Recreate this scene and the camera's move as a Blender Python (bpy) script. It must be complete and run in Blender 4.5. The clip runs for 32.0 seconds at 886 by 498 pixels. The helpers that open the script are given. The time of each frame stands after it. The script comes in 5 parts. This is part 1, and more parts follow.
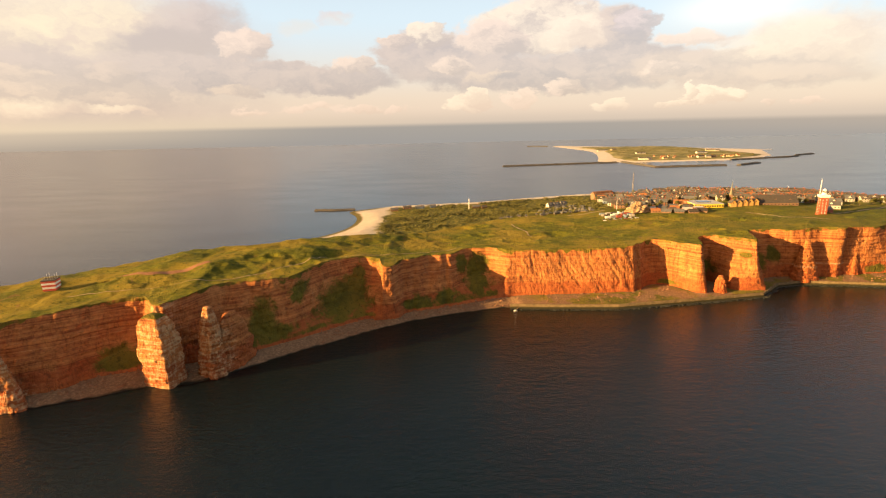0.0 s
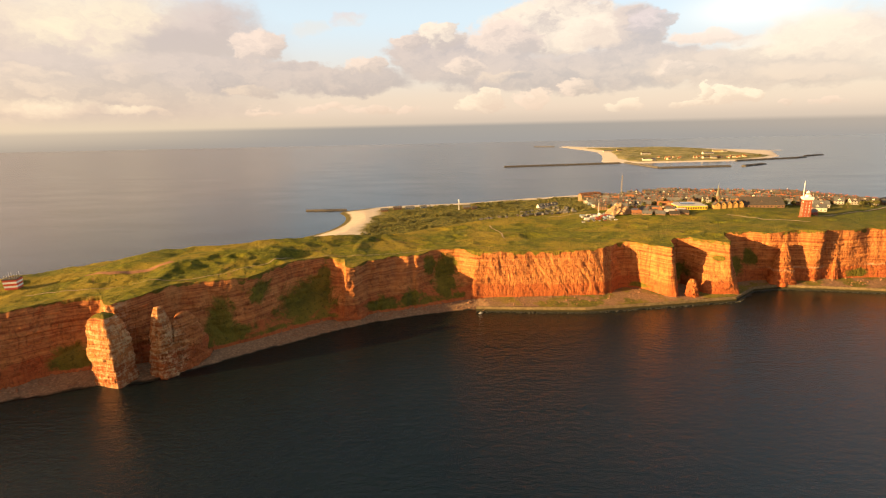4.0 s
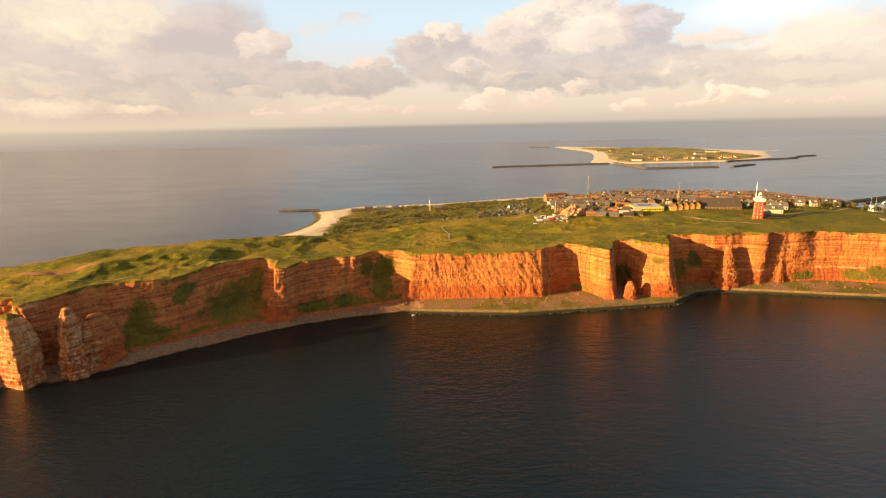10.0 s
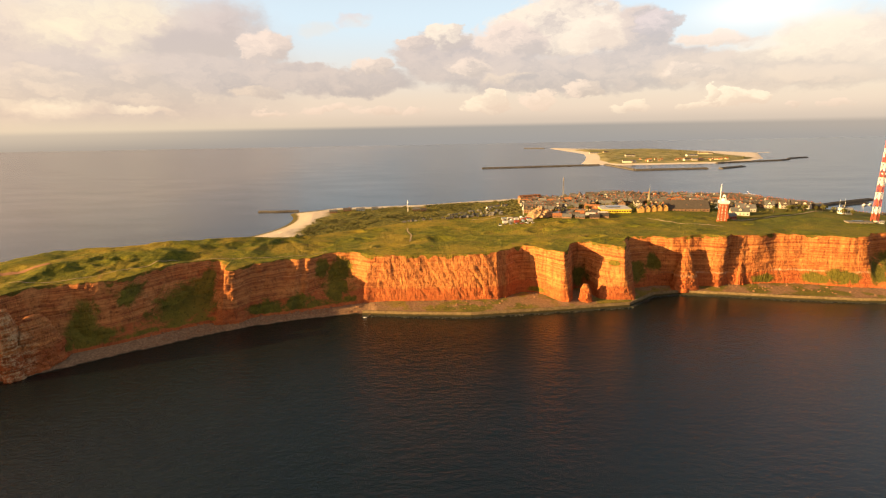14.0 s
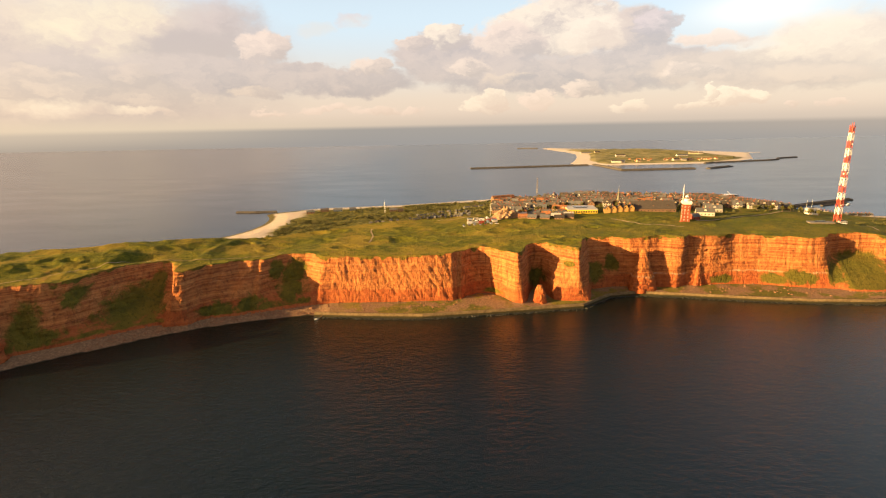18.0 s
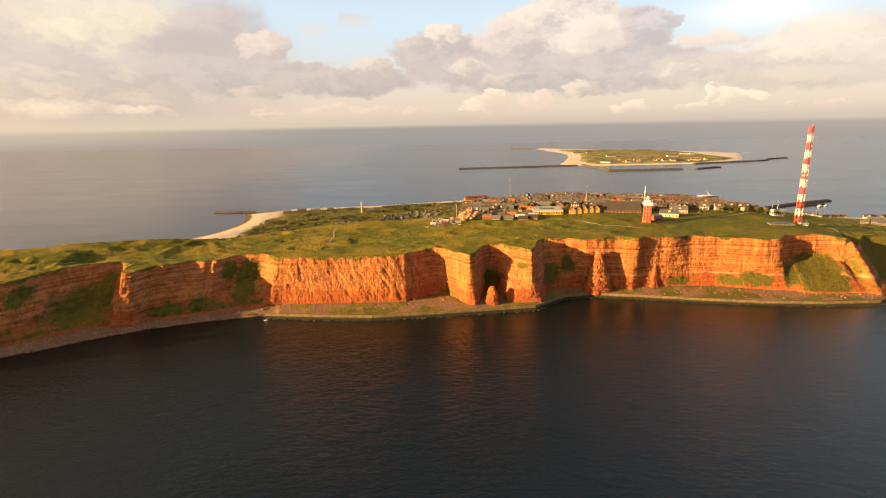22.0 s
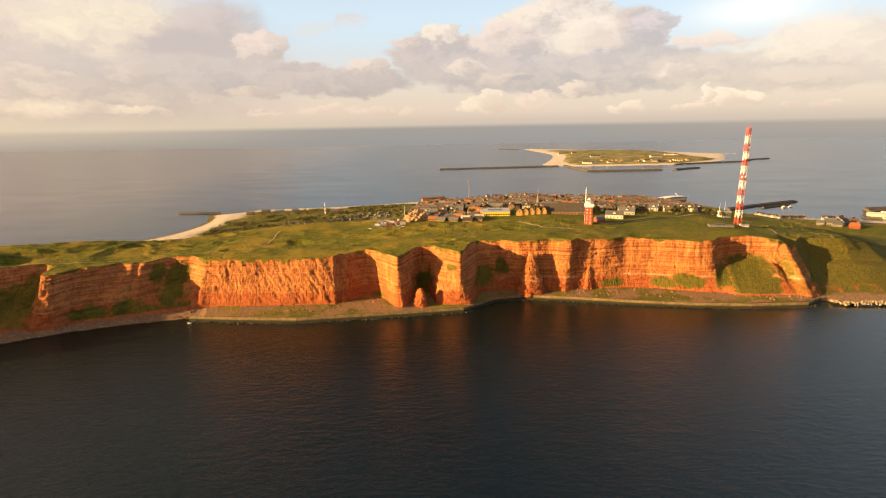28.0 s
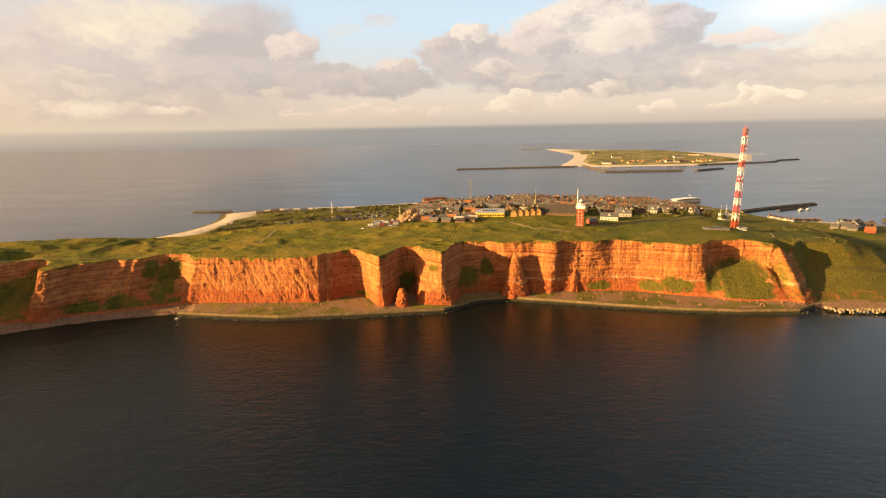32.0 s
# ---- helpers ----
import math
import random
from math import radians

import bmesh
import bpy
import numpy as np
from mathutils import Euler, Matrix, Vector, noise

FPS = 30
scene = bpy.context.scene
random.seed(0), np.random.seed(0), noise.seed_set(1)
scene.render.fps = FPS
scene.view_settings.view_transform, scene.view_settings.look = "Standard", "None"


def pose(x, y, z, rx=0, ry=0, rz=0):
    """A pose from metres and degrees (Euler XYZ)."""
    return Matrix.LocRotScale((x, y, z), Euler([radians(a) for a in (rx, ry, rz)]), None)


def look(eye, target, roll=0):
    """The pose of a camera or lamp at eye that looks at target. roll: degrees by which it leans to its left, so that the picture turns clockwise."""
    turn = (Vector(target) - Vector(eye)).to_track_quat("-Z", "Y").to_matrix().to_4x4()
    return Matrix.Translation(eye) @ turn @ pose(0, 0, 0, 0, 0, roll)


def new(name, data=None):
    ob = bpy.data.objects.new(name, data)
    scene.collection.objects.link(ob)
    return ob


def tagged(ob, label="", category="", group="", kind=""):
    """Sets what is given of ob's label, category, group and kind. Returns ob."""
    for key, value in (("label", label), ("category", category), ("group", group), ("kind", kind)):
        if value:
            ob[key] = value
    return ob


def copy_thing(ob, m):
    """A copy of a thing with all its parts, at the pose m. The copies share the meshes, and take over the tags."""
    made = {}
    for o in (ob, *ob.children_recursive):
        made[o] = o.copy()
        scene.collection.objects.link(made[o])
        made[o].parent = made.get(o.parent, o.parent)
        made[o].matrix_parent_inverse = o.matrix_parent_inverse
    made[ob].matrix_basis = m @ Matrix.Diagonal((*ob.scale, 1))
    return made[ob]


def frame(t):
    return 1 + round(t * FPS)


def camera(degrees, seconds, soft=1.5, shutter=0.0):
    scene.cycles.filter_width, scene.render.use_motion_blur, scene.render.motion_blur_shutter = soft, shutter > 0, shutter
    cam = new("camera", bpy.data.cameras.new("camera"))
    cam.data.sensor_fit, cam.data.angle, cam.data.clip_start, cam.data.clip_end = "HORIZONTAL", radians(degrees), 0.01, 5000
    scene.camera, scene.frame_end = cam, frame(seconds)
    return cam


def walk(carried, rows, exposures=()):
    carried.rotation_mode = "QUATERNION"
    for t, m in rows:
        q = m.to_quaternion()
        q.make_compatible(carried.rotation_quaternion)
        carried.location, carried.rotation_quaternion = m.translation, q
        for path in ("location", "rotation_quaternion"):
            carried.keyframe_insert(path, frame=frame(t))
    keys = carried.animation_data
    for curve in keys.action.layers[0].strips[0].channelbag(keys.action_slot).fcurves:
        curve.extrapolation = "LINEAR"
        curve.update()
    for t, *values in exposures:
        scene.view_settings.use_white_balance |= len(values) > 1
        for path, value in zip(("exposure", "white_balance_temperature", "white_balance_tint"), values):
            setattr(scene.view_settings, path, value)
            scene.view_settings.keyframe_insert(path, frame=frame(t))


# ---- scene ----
cam = camera(82.426, 32.0, soft=1.15)
PATH = [
    (0.0, (0.00, 0.00, 180.40), (-0.00, 485.39, 60.42), -1.239),
    (0.5, (5.32, 0.57, 180.43), (3.09, 485.92, 60.30), -1.213),
    (1.0, (10.67, 0.95, 180.38), (6.81, 486.33, 60.45), -1.245),
    (1.5, (16.27, 1.30, 180.25), (10.40, 486.67, 60.32), -1.263),
    (2.0, (22.14, 1.60, 180.10), (14.82, 487.01, 60.42), -1.247),
    (2.5, (28.05, 2.01, 179.97), (19.12, 487.46, 60.55), -1.260),
    (3.0, (33.91, 2.39, 179.93), (23.93, 487.84, 60.57), -1.250),
    (3.5, (39.70, 2.84, 179.88), (29.12, 488.25, 60.46), -1.242),
    (5.5, (63.24, 4.65, 179.74), (49.00, 489.96, 60.30), -1.200),
    (6.0, (68.85, 5.22, 179.56), (54.26, 490.54, 60.15), -1.192),
    (6.5, (74.30, 5.75, 179.45), (60.00, 491.06, 59.96), -1.170),
    (7.0, (79.93, 6.23, 179.45), (65.82, 491.51, 59.85), -1.119),
    (7.5, (85.71, 6.77, 179.45), (71.11, 492.03, 59.83), -1.110),
    (8.0, (91.68, 7.31, 179.45), (76.38, 492.55, 59.85), -1.164),
    (8.5, (97.70, 7.70, 179.42), (82.50, 492.93, 59.78), -1.135),
    (9.0, (103.43, 8.11, 179.24), (87.83, 493.35, 59.66), -1.140),
    (9.5, (109.05, 8.70, 179.07), (93.80, 493.93, 59.39), -1.116),
    (10.0, (114.72, 9.38, 178.91), (99.32, 494.66, 59.48), -1.159),
    (10.5, (120.53, 9.93, 178.81), (104.98, 495.27, 59.62), -1.130),
    (11.0, (126.35, 10.43, 178.78), (110.61, 495.75, 59.56), -1.092),
    (11.5, (132.02, 10.86, 178.77), (116.34, 496.23, 59.71), -1.068),
    (12.0, (137.80, 11.35, 178.74), (122.09, 496.74, 59.77), -1.048),
    (12.5, (143.50, 11.75, 178.66), (127.80, 497.18, 59.84), -1.062),
    (13.0, (149.37, 12.15, 178.52), (133.69, 497.63, 59.95), -1.101),
    (13.5, (155.32, 12.66, 178.40), (139.09, 498.14, 59.86), -1.095),
    (14.0, (161.18, 13.33, 178.31), (145.14, 498.85, 59.93), -1.062),
    (14.5, (166.89, 13.96, 178.27), (150.56, 499.47, 59.90), -1.109),
    (16.5, (189.25, 15.94, 178.02), (173.57, 501.51, 59.83), -1.153),
    (17.0, (194.95, 16.42, 177.98), (179.29, 501.97, 59.67), -1.130),
    (17.5, (200.78, 16.88, 177.92), (185.40, 502.45, 59.64), -1.137),
    (18.0, (206.66, 17.30, 177.87), (191.35, 502.85, 59.53), -1.112),
    (18.5, (212.38, 17.67, 177.82), (196.96, 503.20, 59.41), -1.116),
    (19.0, (218.19, 18.04, 177.84), (202.61, 503.55, 59.39), -1.121),
    (19.5, (224.08, 18.41, 177.95), (208.73, 503.89, 59.33), -1.117),
    (20.0, (230.19, 18.66, 178.06), (214.47, 504.14, 59.46), -1.097),
    (20.5, (236.41, 18.95, 178.18), (220.76, 504.40, 59.49), -1.087),
    (21.0, (242.56, 19.35, 178.23), (226.86, 504.78, 59.45), -1.068),
    (21.5, (248.36, 19.68, 178.17), (232.94, 505.13, 59.40), -1.068),
    (22.0, (254.00, 20.09, 177.98), (238.93, 505.63, 59.57), -1.007),
    (22.5, (259.49, 20.61, 177.78), (244.93, 506.19, 59.46), -0.991),
    (23.0, (265.02, 21.20, 177.66), (250.86, 506.85, 59.60), -1.048),
    (23.5, (270.72, 21.60, 177.70), (256.68, 507.24, 59.53), -1.044),
    (24.0, (276.50, 21.92, 177.78), (262.64, 507.50, 59.41), -1.039),
    (24.5, (282.27, 22.33, 177.79), (268.42, 507.90, 59.32), -1.043),
    (25.0, (288.04, 22.80, 177.76), (274.50, 508.39, 59.36), -0.990),
    (25.5, (293.84, 23.22, 177.75), (280.59, 508.83, 59.39), -0.944),
    (27.5, (317.05, 24.41, 177.95), (304.27, 510.03, 59.62), -0.970),
    (28.0, (322.66, 24.47, 178.01), (310.23, 510.15, 59.83), -0.971),
    (28.5, (328.14, 24.58, 178.06), (316.02, 510.23, 59.74), -0.939),
    (29.0, (333.62, 24.64, 178.13), (321.81, 510.24, 59.59), -0.939),
    (29.5, (339.37, 24.91, 178.14), (327.69, 510.50, 59.55), -0.916),
    (30.0, (345.24, 25.34, 178.14), (333.42, 510.92, 59.52), -0.900),
    (30.5, (351.03, 25.75, 178.14), (339.44, 511.30, 59.39), -0.900),
    (31.0, (356.59, 25.88, 178.19), (343.29, 511.39, 59.43), -0.912),
    (31.5, (361.98, 25.62, 178.28), (338.78, 510.85, 59.89), -0.937),
    (32.0, (367.29, 24.96, 178.43), (328.73, 509.33, 60.52), -1.047),
]
walk(cam, [(t, look(e, g, r)) for t, e, g, r in PATH],
     exposures=[(0.0, 1.72, 6900, 12), (14.0, 1.71, 6820, 12), (32.0, 1.63, 6650, 11)])

# ---------------------------------------------------------------- world, sun
SUN_ELEV, SUN_SIDE = radians(12.5), (-0.9345, -0.356)
world = bpy.data.worlds.new("world")
scene.world = world
world.use_nodes = True
wt = world.node_tree
wt.nodes.clear()


def wn(kind, **kw):
    n = wt.nodes.new(kind)
    for k, v in kw.items():
        n.inputs[k].default_value = v
    return n


def wl(a, b):
    wt.links.new(a, b)


def wmath(op, a, b=None, c=None, clamp=False):
    n = wt.nodes.new("ShaderNodeMath")
    n.operation, n.use_clamp = op, clamp
    for i, v in enumerate((a, b, c)):
        if v is None:
            continue
        if isinstance(v, (int, float)):
            n.inputs[i].default_value = v
        else:
            wl(v, n.inputs[i])
    return n.outputs[0]


def wmix(fac, a, b):
    n = wt.nodes.new("ShaderNodeMix")
    n.data_type = "RGBA"
    for sock, v in ((n.inputs[0], fac), (n.inputs[6], a), (n.inputs[7], b)):
        if isinstance(v, (int, float)):
            sock.default_value = v
        elif isinstance(v, tuple):
            sock.default_value = (*v, 1)
        else:
            wl(v, sock)
    return n.outputs[2]


def wramp(fac, lo, hi):
    n = wt.nodes.new("ShaderNodeMapRange")
    n.interpolation_type = "SMOOTHSTEP"
    wl(fac, n.inputs[0])
    n.inputs[1].default_value, n.inputs[2].default_value = lo, hi
    return n.outputs[0]


sky = wt.nodes.new("ShaderNodeTexSky")
sky.sky_type = "NISHITA"
sky.sun_disc = False
sky.sun_elevation = SUN_ELEV
sky.sun_rotation = math.atan2(SUN_SIDE[0], SUN_SIDE[1])
sky.dust_density, sky.ozone_density = 2.0, 1.5
tc = wt.nodes.new("ShaderNodeTexCoord")
sep = wt.nodes.new("ShaderNodeSeparateXYZ")
wl(tc.outputs["Generated"], sep.inputs[0])
dx, dy, dz = sep.outputs
flat = wmath("SQRT", wmath("ADD", wmath("MULTIPLY", dx, dx), wmath("MULTIPLY", dy, dy)))
elev = wmath("DIVIDE", dz, wmath("MAXIMUM", flat, 0.02))
azim = wmath("ARCTAN2", dx, dy)


def noise_at(vec, scale, detail, rough, out=0):
    n = wn("ShaderNodeTexNoise", Scale=scale, Detail=detail, Roughness=rough)
    wl(vec, n.inputs["Vector"])
    return n.outputs[out]


def wvec(op, a, b, c=None):
    n = wt.nodes.new("ShaderNodeVectorMath")
    n.operation = op
    for i, v in enumerate((a, b, c)):
        if v is None:
            continue
        if isinstance(v, tuple):
            n.inputs[i].default_value = v
        else:
            wl(v, n.inputs[i])
    return n.outputs["Value"] if op == "DOT_PRODUCT" else n.outputs["Vector"]


comb = wt.nodes.new("ShaderNodeCombineXYZ")
wl(azim, comb.inputs[0])
wl(wmath("MULTIPLY", elev, 1.6), comb.inputs[1])
plane = comb.outputs[0]
# billows: the outlines curl at three sizes
w1 = wvec("SUBTRACT", noise_at(plane, 9.0, 3, 0.5, 1), (0.5, 0.5, 0.5))
w2 = wvec("SUBTRACT", noise_at(plane, 30.0, 5, 0.58, 1), (0.5, 0.5, 0.5))
curled = wvec("MULTIPLY_ADD", w1, (0.085, 0.050, 0), plane)
curled = wvec("MULTIPLY_ADD", w2, (0.070, 0.054, 0), curled)
grain = noise_at(wvec("MULTIPLY_ADD", w2, (0.05, 0.04, 0), curled), 19.0, 6, 0.55)
GOLD, F = (0.98, 0.82, 0.57), (0.74, 0.76, 0.76)
V, G, L, C = (0.79, 0.620, 0.505), (0.58, 0.470, 0.425), (0.50, 0.420, 0.410), (1.0, 0.83, 0.65)
CP, T, P, H = (0.93, 0.725, 0.595), (0.75, 0.59, 0.495), (0.80, 0.64, 0.60), (0.95, 0.78, 0.60)
Q = (0.68, 0.545, 0.485)
# each puff: azimuth, elevation, half width, half height, sunny and shaded colour, softness of its rim
PUFFS = [(-0.70, 0.34, 0.42, 0.150, V, G, 0.9), (0.55, 0.34, 0.48, 0.130, V, G, 0.9)]
# veil and towers of the northern mass
PUFFS += [
    (-0.615, 0.1049, 0.353, 0.1420, V, G, 0.90),
    (-0.671, 0.1414, 0.073, 0.0551, V, G, 0.80),
    (-0.558, 0.1623, 0.166, 0.0605, GOLD, V, 0.90),
    (-0.622, 0.1533, 0.043, 0.0243, GOLD, V, 0.90),
    (-0.415, 0.1713, 0.085, 0.0520, Q, G, 0.95),
    (-0.469, 0.1373, 0.094, 0.0321, G, G, 0.70)]
# puffs by the clear gap
PUFFS += [
    (-0.342, 0.1436, 0.059, 0.0299, CP, G, 0.35),
    (-0.372, 0.1270, 0.028, 0.0159, CP, G, 0.40),
    (-0.184, 0.1890, 0.040, 0.0161, P, F, 0.95),
    (-0.253, 0.1738, 0.041, 0.0151, F, F, 0.90)]
# grey bank below them
PUFFS += [
    (-0.560, 0.0980, 0.270, 0.0290, Q, G, 0.95),
    (-0.385, 0.0921, 0.148, 0.0340, Q, L, 0.50),
    (-0.549, 0.0921, 0.044, 0.0210, T, G, 0.50),
    (-0.298, 0.0949, 0.093, 0.0233, Q, L, 0.40),
    (-0.209, 0.0792, 0.153, 0.0259, Q, L, 0.50),
    (-0.364, 0.0675, 0.043, 0.0116, V, G, 0.60),
    (-0.674, 0.0860, 0.041, 0.0113, V, G, 0.60)]
# great central cumulus
PUFFS += [
    (-0.040, 0.1233, 0.089, 0.0455, Q, L, 0.35),
    (-0.021, 0.1563, 0.048, 0.0253, C, G, 0.35),
    (-0.161, 0.1068, 0.039, 0.0178, CP, G, 0.40),
    (-0.081, 0.1475, 0.025, 0.0156, CP, G, 0.40),
    (0.181, 0.1689, 0.133, 0.0548, C, G, 0.30),
    (0.096, 0.1490, 0.082, 0.0388, CP, G, 0.35),
    (0.321, 0.1441, 0.066, 0.0569, T, L, 0.35),
    (0.352, 0.1616, 0.038, 0.0270, P, L, 0.40)]
# its shaded belly
PUFFS += [
    (0.055, 0.0962, 0.136, 0.0380, Q, L, 0.50),
    (0.209, 0.0879, 0.198, 0.0391, Q, L, 0.50),
    (0.352, 0.0905, 0.136, 0.0373, Q, L, 0.50),
    (0.023, 0.1040, 0.047, 0.0160, CP, G, 0.50),
    (0.241, 0.1514, 0.058, 0.0376, C, V, 0.50),
    (0.097, 0.0850, 0.052, 0.0120, V, L, 0.60)]
# southern bank
PUFFS += [
    (0.473, 0.0856, 0.154, 0.0318, T, G, 0.50),
    (0.603, 0.1119, 0.130, 0.0560, H, V, 0.70),
    (0.444, 0.1306, 0.066, 0.0140, CP, T, 0.60),
    (0.537, 0.0683, 0.167, 0.0257, T, G, 0.70),
    (0.415, 0.0804, 0.052, 0.0128, CP, G, 0.60),
    (0.581, 0.0695, 0.093, 0.0150, V, T, 0.70)]
# rows of low puffs
PUFFS += [
    (0.049, 0.0365, 0.047, 0.0186, C, V, 0.30),
    (0.071, 0.0483, 0.030, 0.0164, C, V, 0.30),
    (0.155, 0.0400, 0.035, 0.0203, CP, V, 0.40),
    (0.225, 0.0618, 0.036, 0.0168, CP, G, 0.40),
    (0.320, 0.0292, 0.042, 0.0097, C, V, 0.35),
    (0.483, 0.0328, 0.044, 0.0153, C, V, 0.30),
    (0.446, 0.0425, 0.014, 0.0137, C, V, 0.30),
    (0.424, 0.0267, 0.038, 0.0084, C, V, 0.35)]
# smaller far puffs
PUFFS += [
    (0.566, 0.0267, 0.011, 0.0069, CP, V, 0.50),
    (0.618, 0.0204, 0.018, 0.0075, CP, V, 0.50),
    (0.518, 0.0366, 0.016, 0.0106, C, V, 0.35),
    (-0.243, 0.0332, 0.062, 0.0101, CP, V, 0.70),
    (-0.138, 0.0317, 0.064, 0.0093, CP, V, 0.70),
    (-0.074, 0.0275, 0.026, 0.0073, CP, V, 0.60),
    (-0.353, 0.0305, 0.039, 0.0079, CP, V, 0.70),
    (-0.661, 0.0371, 0.077, 0.0150, H, V, 0.90),
    (-0.541, 0.0354, 0.057, 0.0090, H, V, 0.80)]
clear = wmix(wramp(elev, 0.04, 0.19), (0.80, 0.655, 0.54), (0.66, 0.80, 0.90))
# beyond the bearings listed, loose cloud
loose = noise_at(plane, 5.0, 7, 0.55)
aside = wramp(wmath("ABSOLUTE", azim), 0.75, 1.0)
heaven = wmix(wmath("MULTIPLY", wramp(loose, 0.42, 0.62), aside), clear, wmix(grain, G, C))
for a, e, ra, re, sunny, shady, soft_ in PUFFS:
    q = wvec("MULTIPLY_ADD", curled, (1 / ra, 1 / (1.6 * re), 0), (-a / ra, -e / re, 0))
    inside = wmath("SUBTRACT", 1.0, wvec("DOT_PRODUCT", q, q))
    side = wmath("ADD", wvec("DOT_PRODUCT", q, (-0.42, 0.55, 0)), wmath("MULTIPLY_ADD", grain, 2.8, -1.4))
    heaven = wmix(wramp(inside, -0.25 * soft_, 1.15 * soft_), heaven, wmix(wramp(side, -0.75, 0.75), shady, sunny))


def blob(az, el, a, e, ra, re):
    """A soft round weight about an azimuth and an elevation."""
    u = wmath("DIVIDE", wmath("SUBTRACT", az, a), ra)
    v = wmath("DIVIDE", wmath("SUBTRACT", el, e), re)
    return wmath("POWER", 2.7183, wmath("MULTIPLY", wmath("ADD", wmath("MULTIPLY", u, u), wmath("MULTIPLY", v, v)), -1.0))


# a gap where the cloud is thin and dazzling
heaven = wmix(wmath("MULTIPLY", blob(azim, elev, 0.50, 0.172, 0.085, 0.026), 0.9), heaven, (1.10, 1.05, 0.96))
# veil of haze low over the water
veil = wmix(wramp(azim, -0.72, 0.15), (0.80, 0.67, 0.50), (0.66, 0.56, 0.47))
veil = wmix(wramp(elev, 0.004, 0.055), veil, (0.78, 0.625, 0.50))
haze = wmath("SUBTRACT", 1.0, wramp(elev, 0.000, 0.034))
heaven = wmix(wmath("MULTIPLY", haze, 0.92), heaven, veil)
# towards the zenith unseen sky toned for sea reflections; round the low sun it glows
high = wmix(wmath("MULTIPLY", wramp(azim, 0.12, 0.75), wmath("SUBTRACT", 1.0, wramp(azim, 1.2, 2.0))), wmix(wramp(azim, -0.72, -0.12), (0.330, 0.280, 0.170), (0.026, 0.040, 0.044)), (0.50, 0.64, 0.78))
heaven = wmix(wramp(elev, 0.18, 0.56), heaven, high)
# pale broken cloud overhead, added out of view to fill the shadows
heaven = wmix(wramp(elev, 1.5, 3.0), heaven, wmix(grain, (0.40, 0.42, 0.44), (0.62, 0.60, 0.56)))
sx_, sy_, sz_ = SUN_SIDE[0] * math.cos(SUN_ELEV), SUN_SIDE[1] * math.cos(SUN_ELEV), math.sin(SUN_ELEV)
toward = wmath("ADD", wmath("ADD", wmath("MULTIPLY", dx, sx_), wmath("MULTIPLY", dy, sy_)), wmath("MULTIPLY", dz, sz_))
heaven = wmix(wmath("MULTIPLY", wramp(toward, 0.25, 1.0), 0.85), heaven, (1.05, 0.48, 0.13))
# far sea, beyond the drawn sheet, with its sky reflection painted into the backdrop
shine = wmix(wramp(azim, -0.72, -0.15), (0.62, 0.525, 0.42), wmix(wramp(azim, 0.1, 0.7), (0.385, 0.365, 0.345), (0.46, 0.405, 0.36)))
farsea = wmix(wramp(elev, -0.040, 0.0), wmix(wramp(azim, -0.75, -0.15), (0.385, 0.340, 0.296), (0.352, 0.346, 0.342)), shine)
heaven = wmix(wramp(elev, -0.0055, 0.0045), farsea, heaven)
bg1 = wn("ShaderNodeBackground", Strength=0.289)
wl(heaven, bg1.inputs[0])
bg2 = wn("ShaderNodeBackground", Strength=0.0152)
wl(sky.outputs[0], bg2.inputs[0])
both = wt.nodes.new("ShaderNodeAddShader")
wl(bg1.outputs[0], both.inputs[0])
wl(bg2.outputs[0], both.inputs[1])
wout = wt.nodes.new("ShaderNodeOutputWorld")
wl(both.outputs[0], wout.inputs[0])

sun = new("sun", bpy.data.lights.new("sun", "SUN"))
sun.data.energy, sun.data.angle, sun.data.color = 5.0, radians(0.6), (1.0, 0.63, 0.245)
sun.matrix_world = look((SUN_SIDE[0] * 300, SUN_SIDE[1] * 300, 300 * math.tan(SUN_ELEV) + 60), (0, 0, 60))


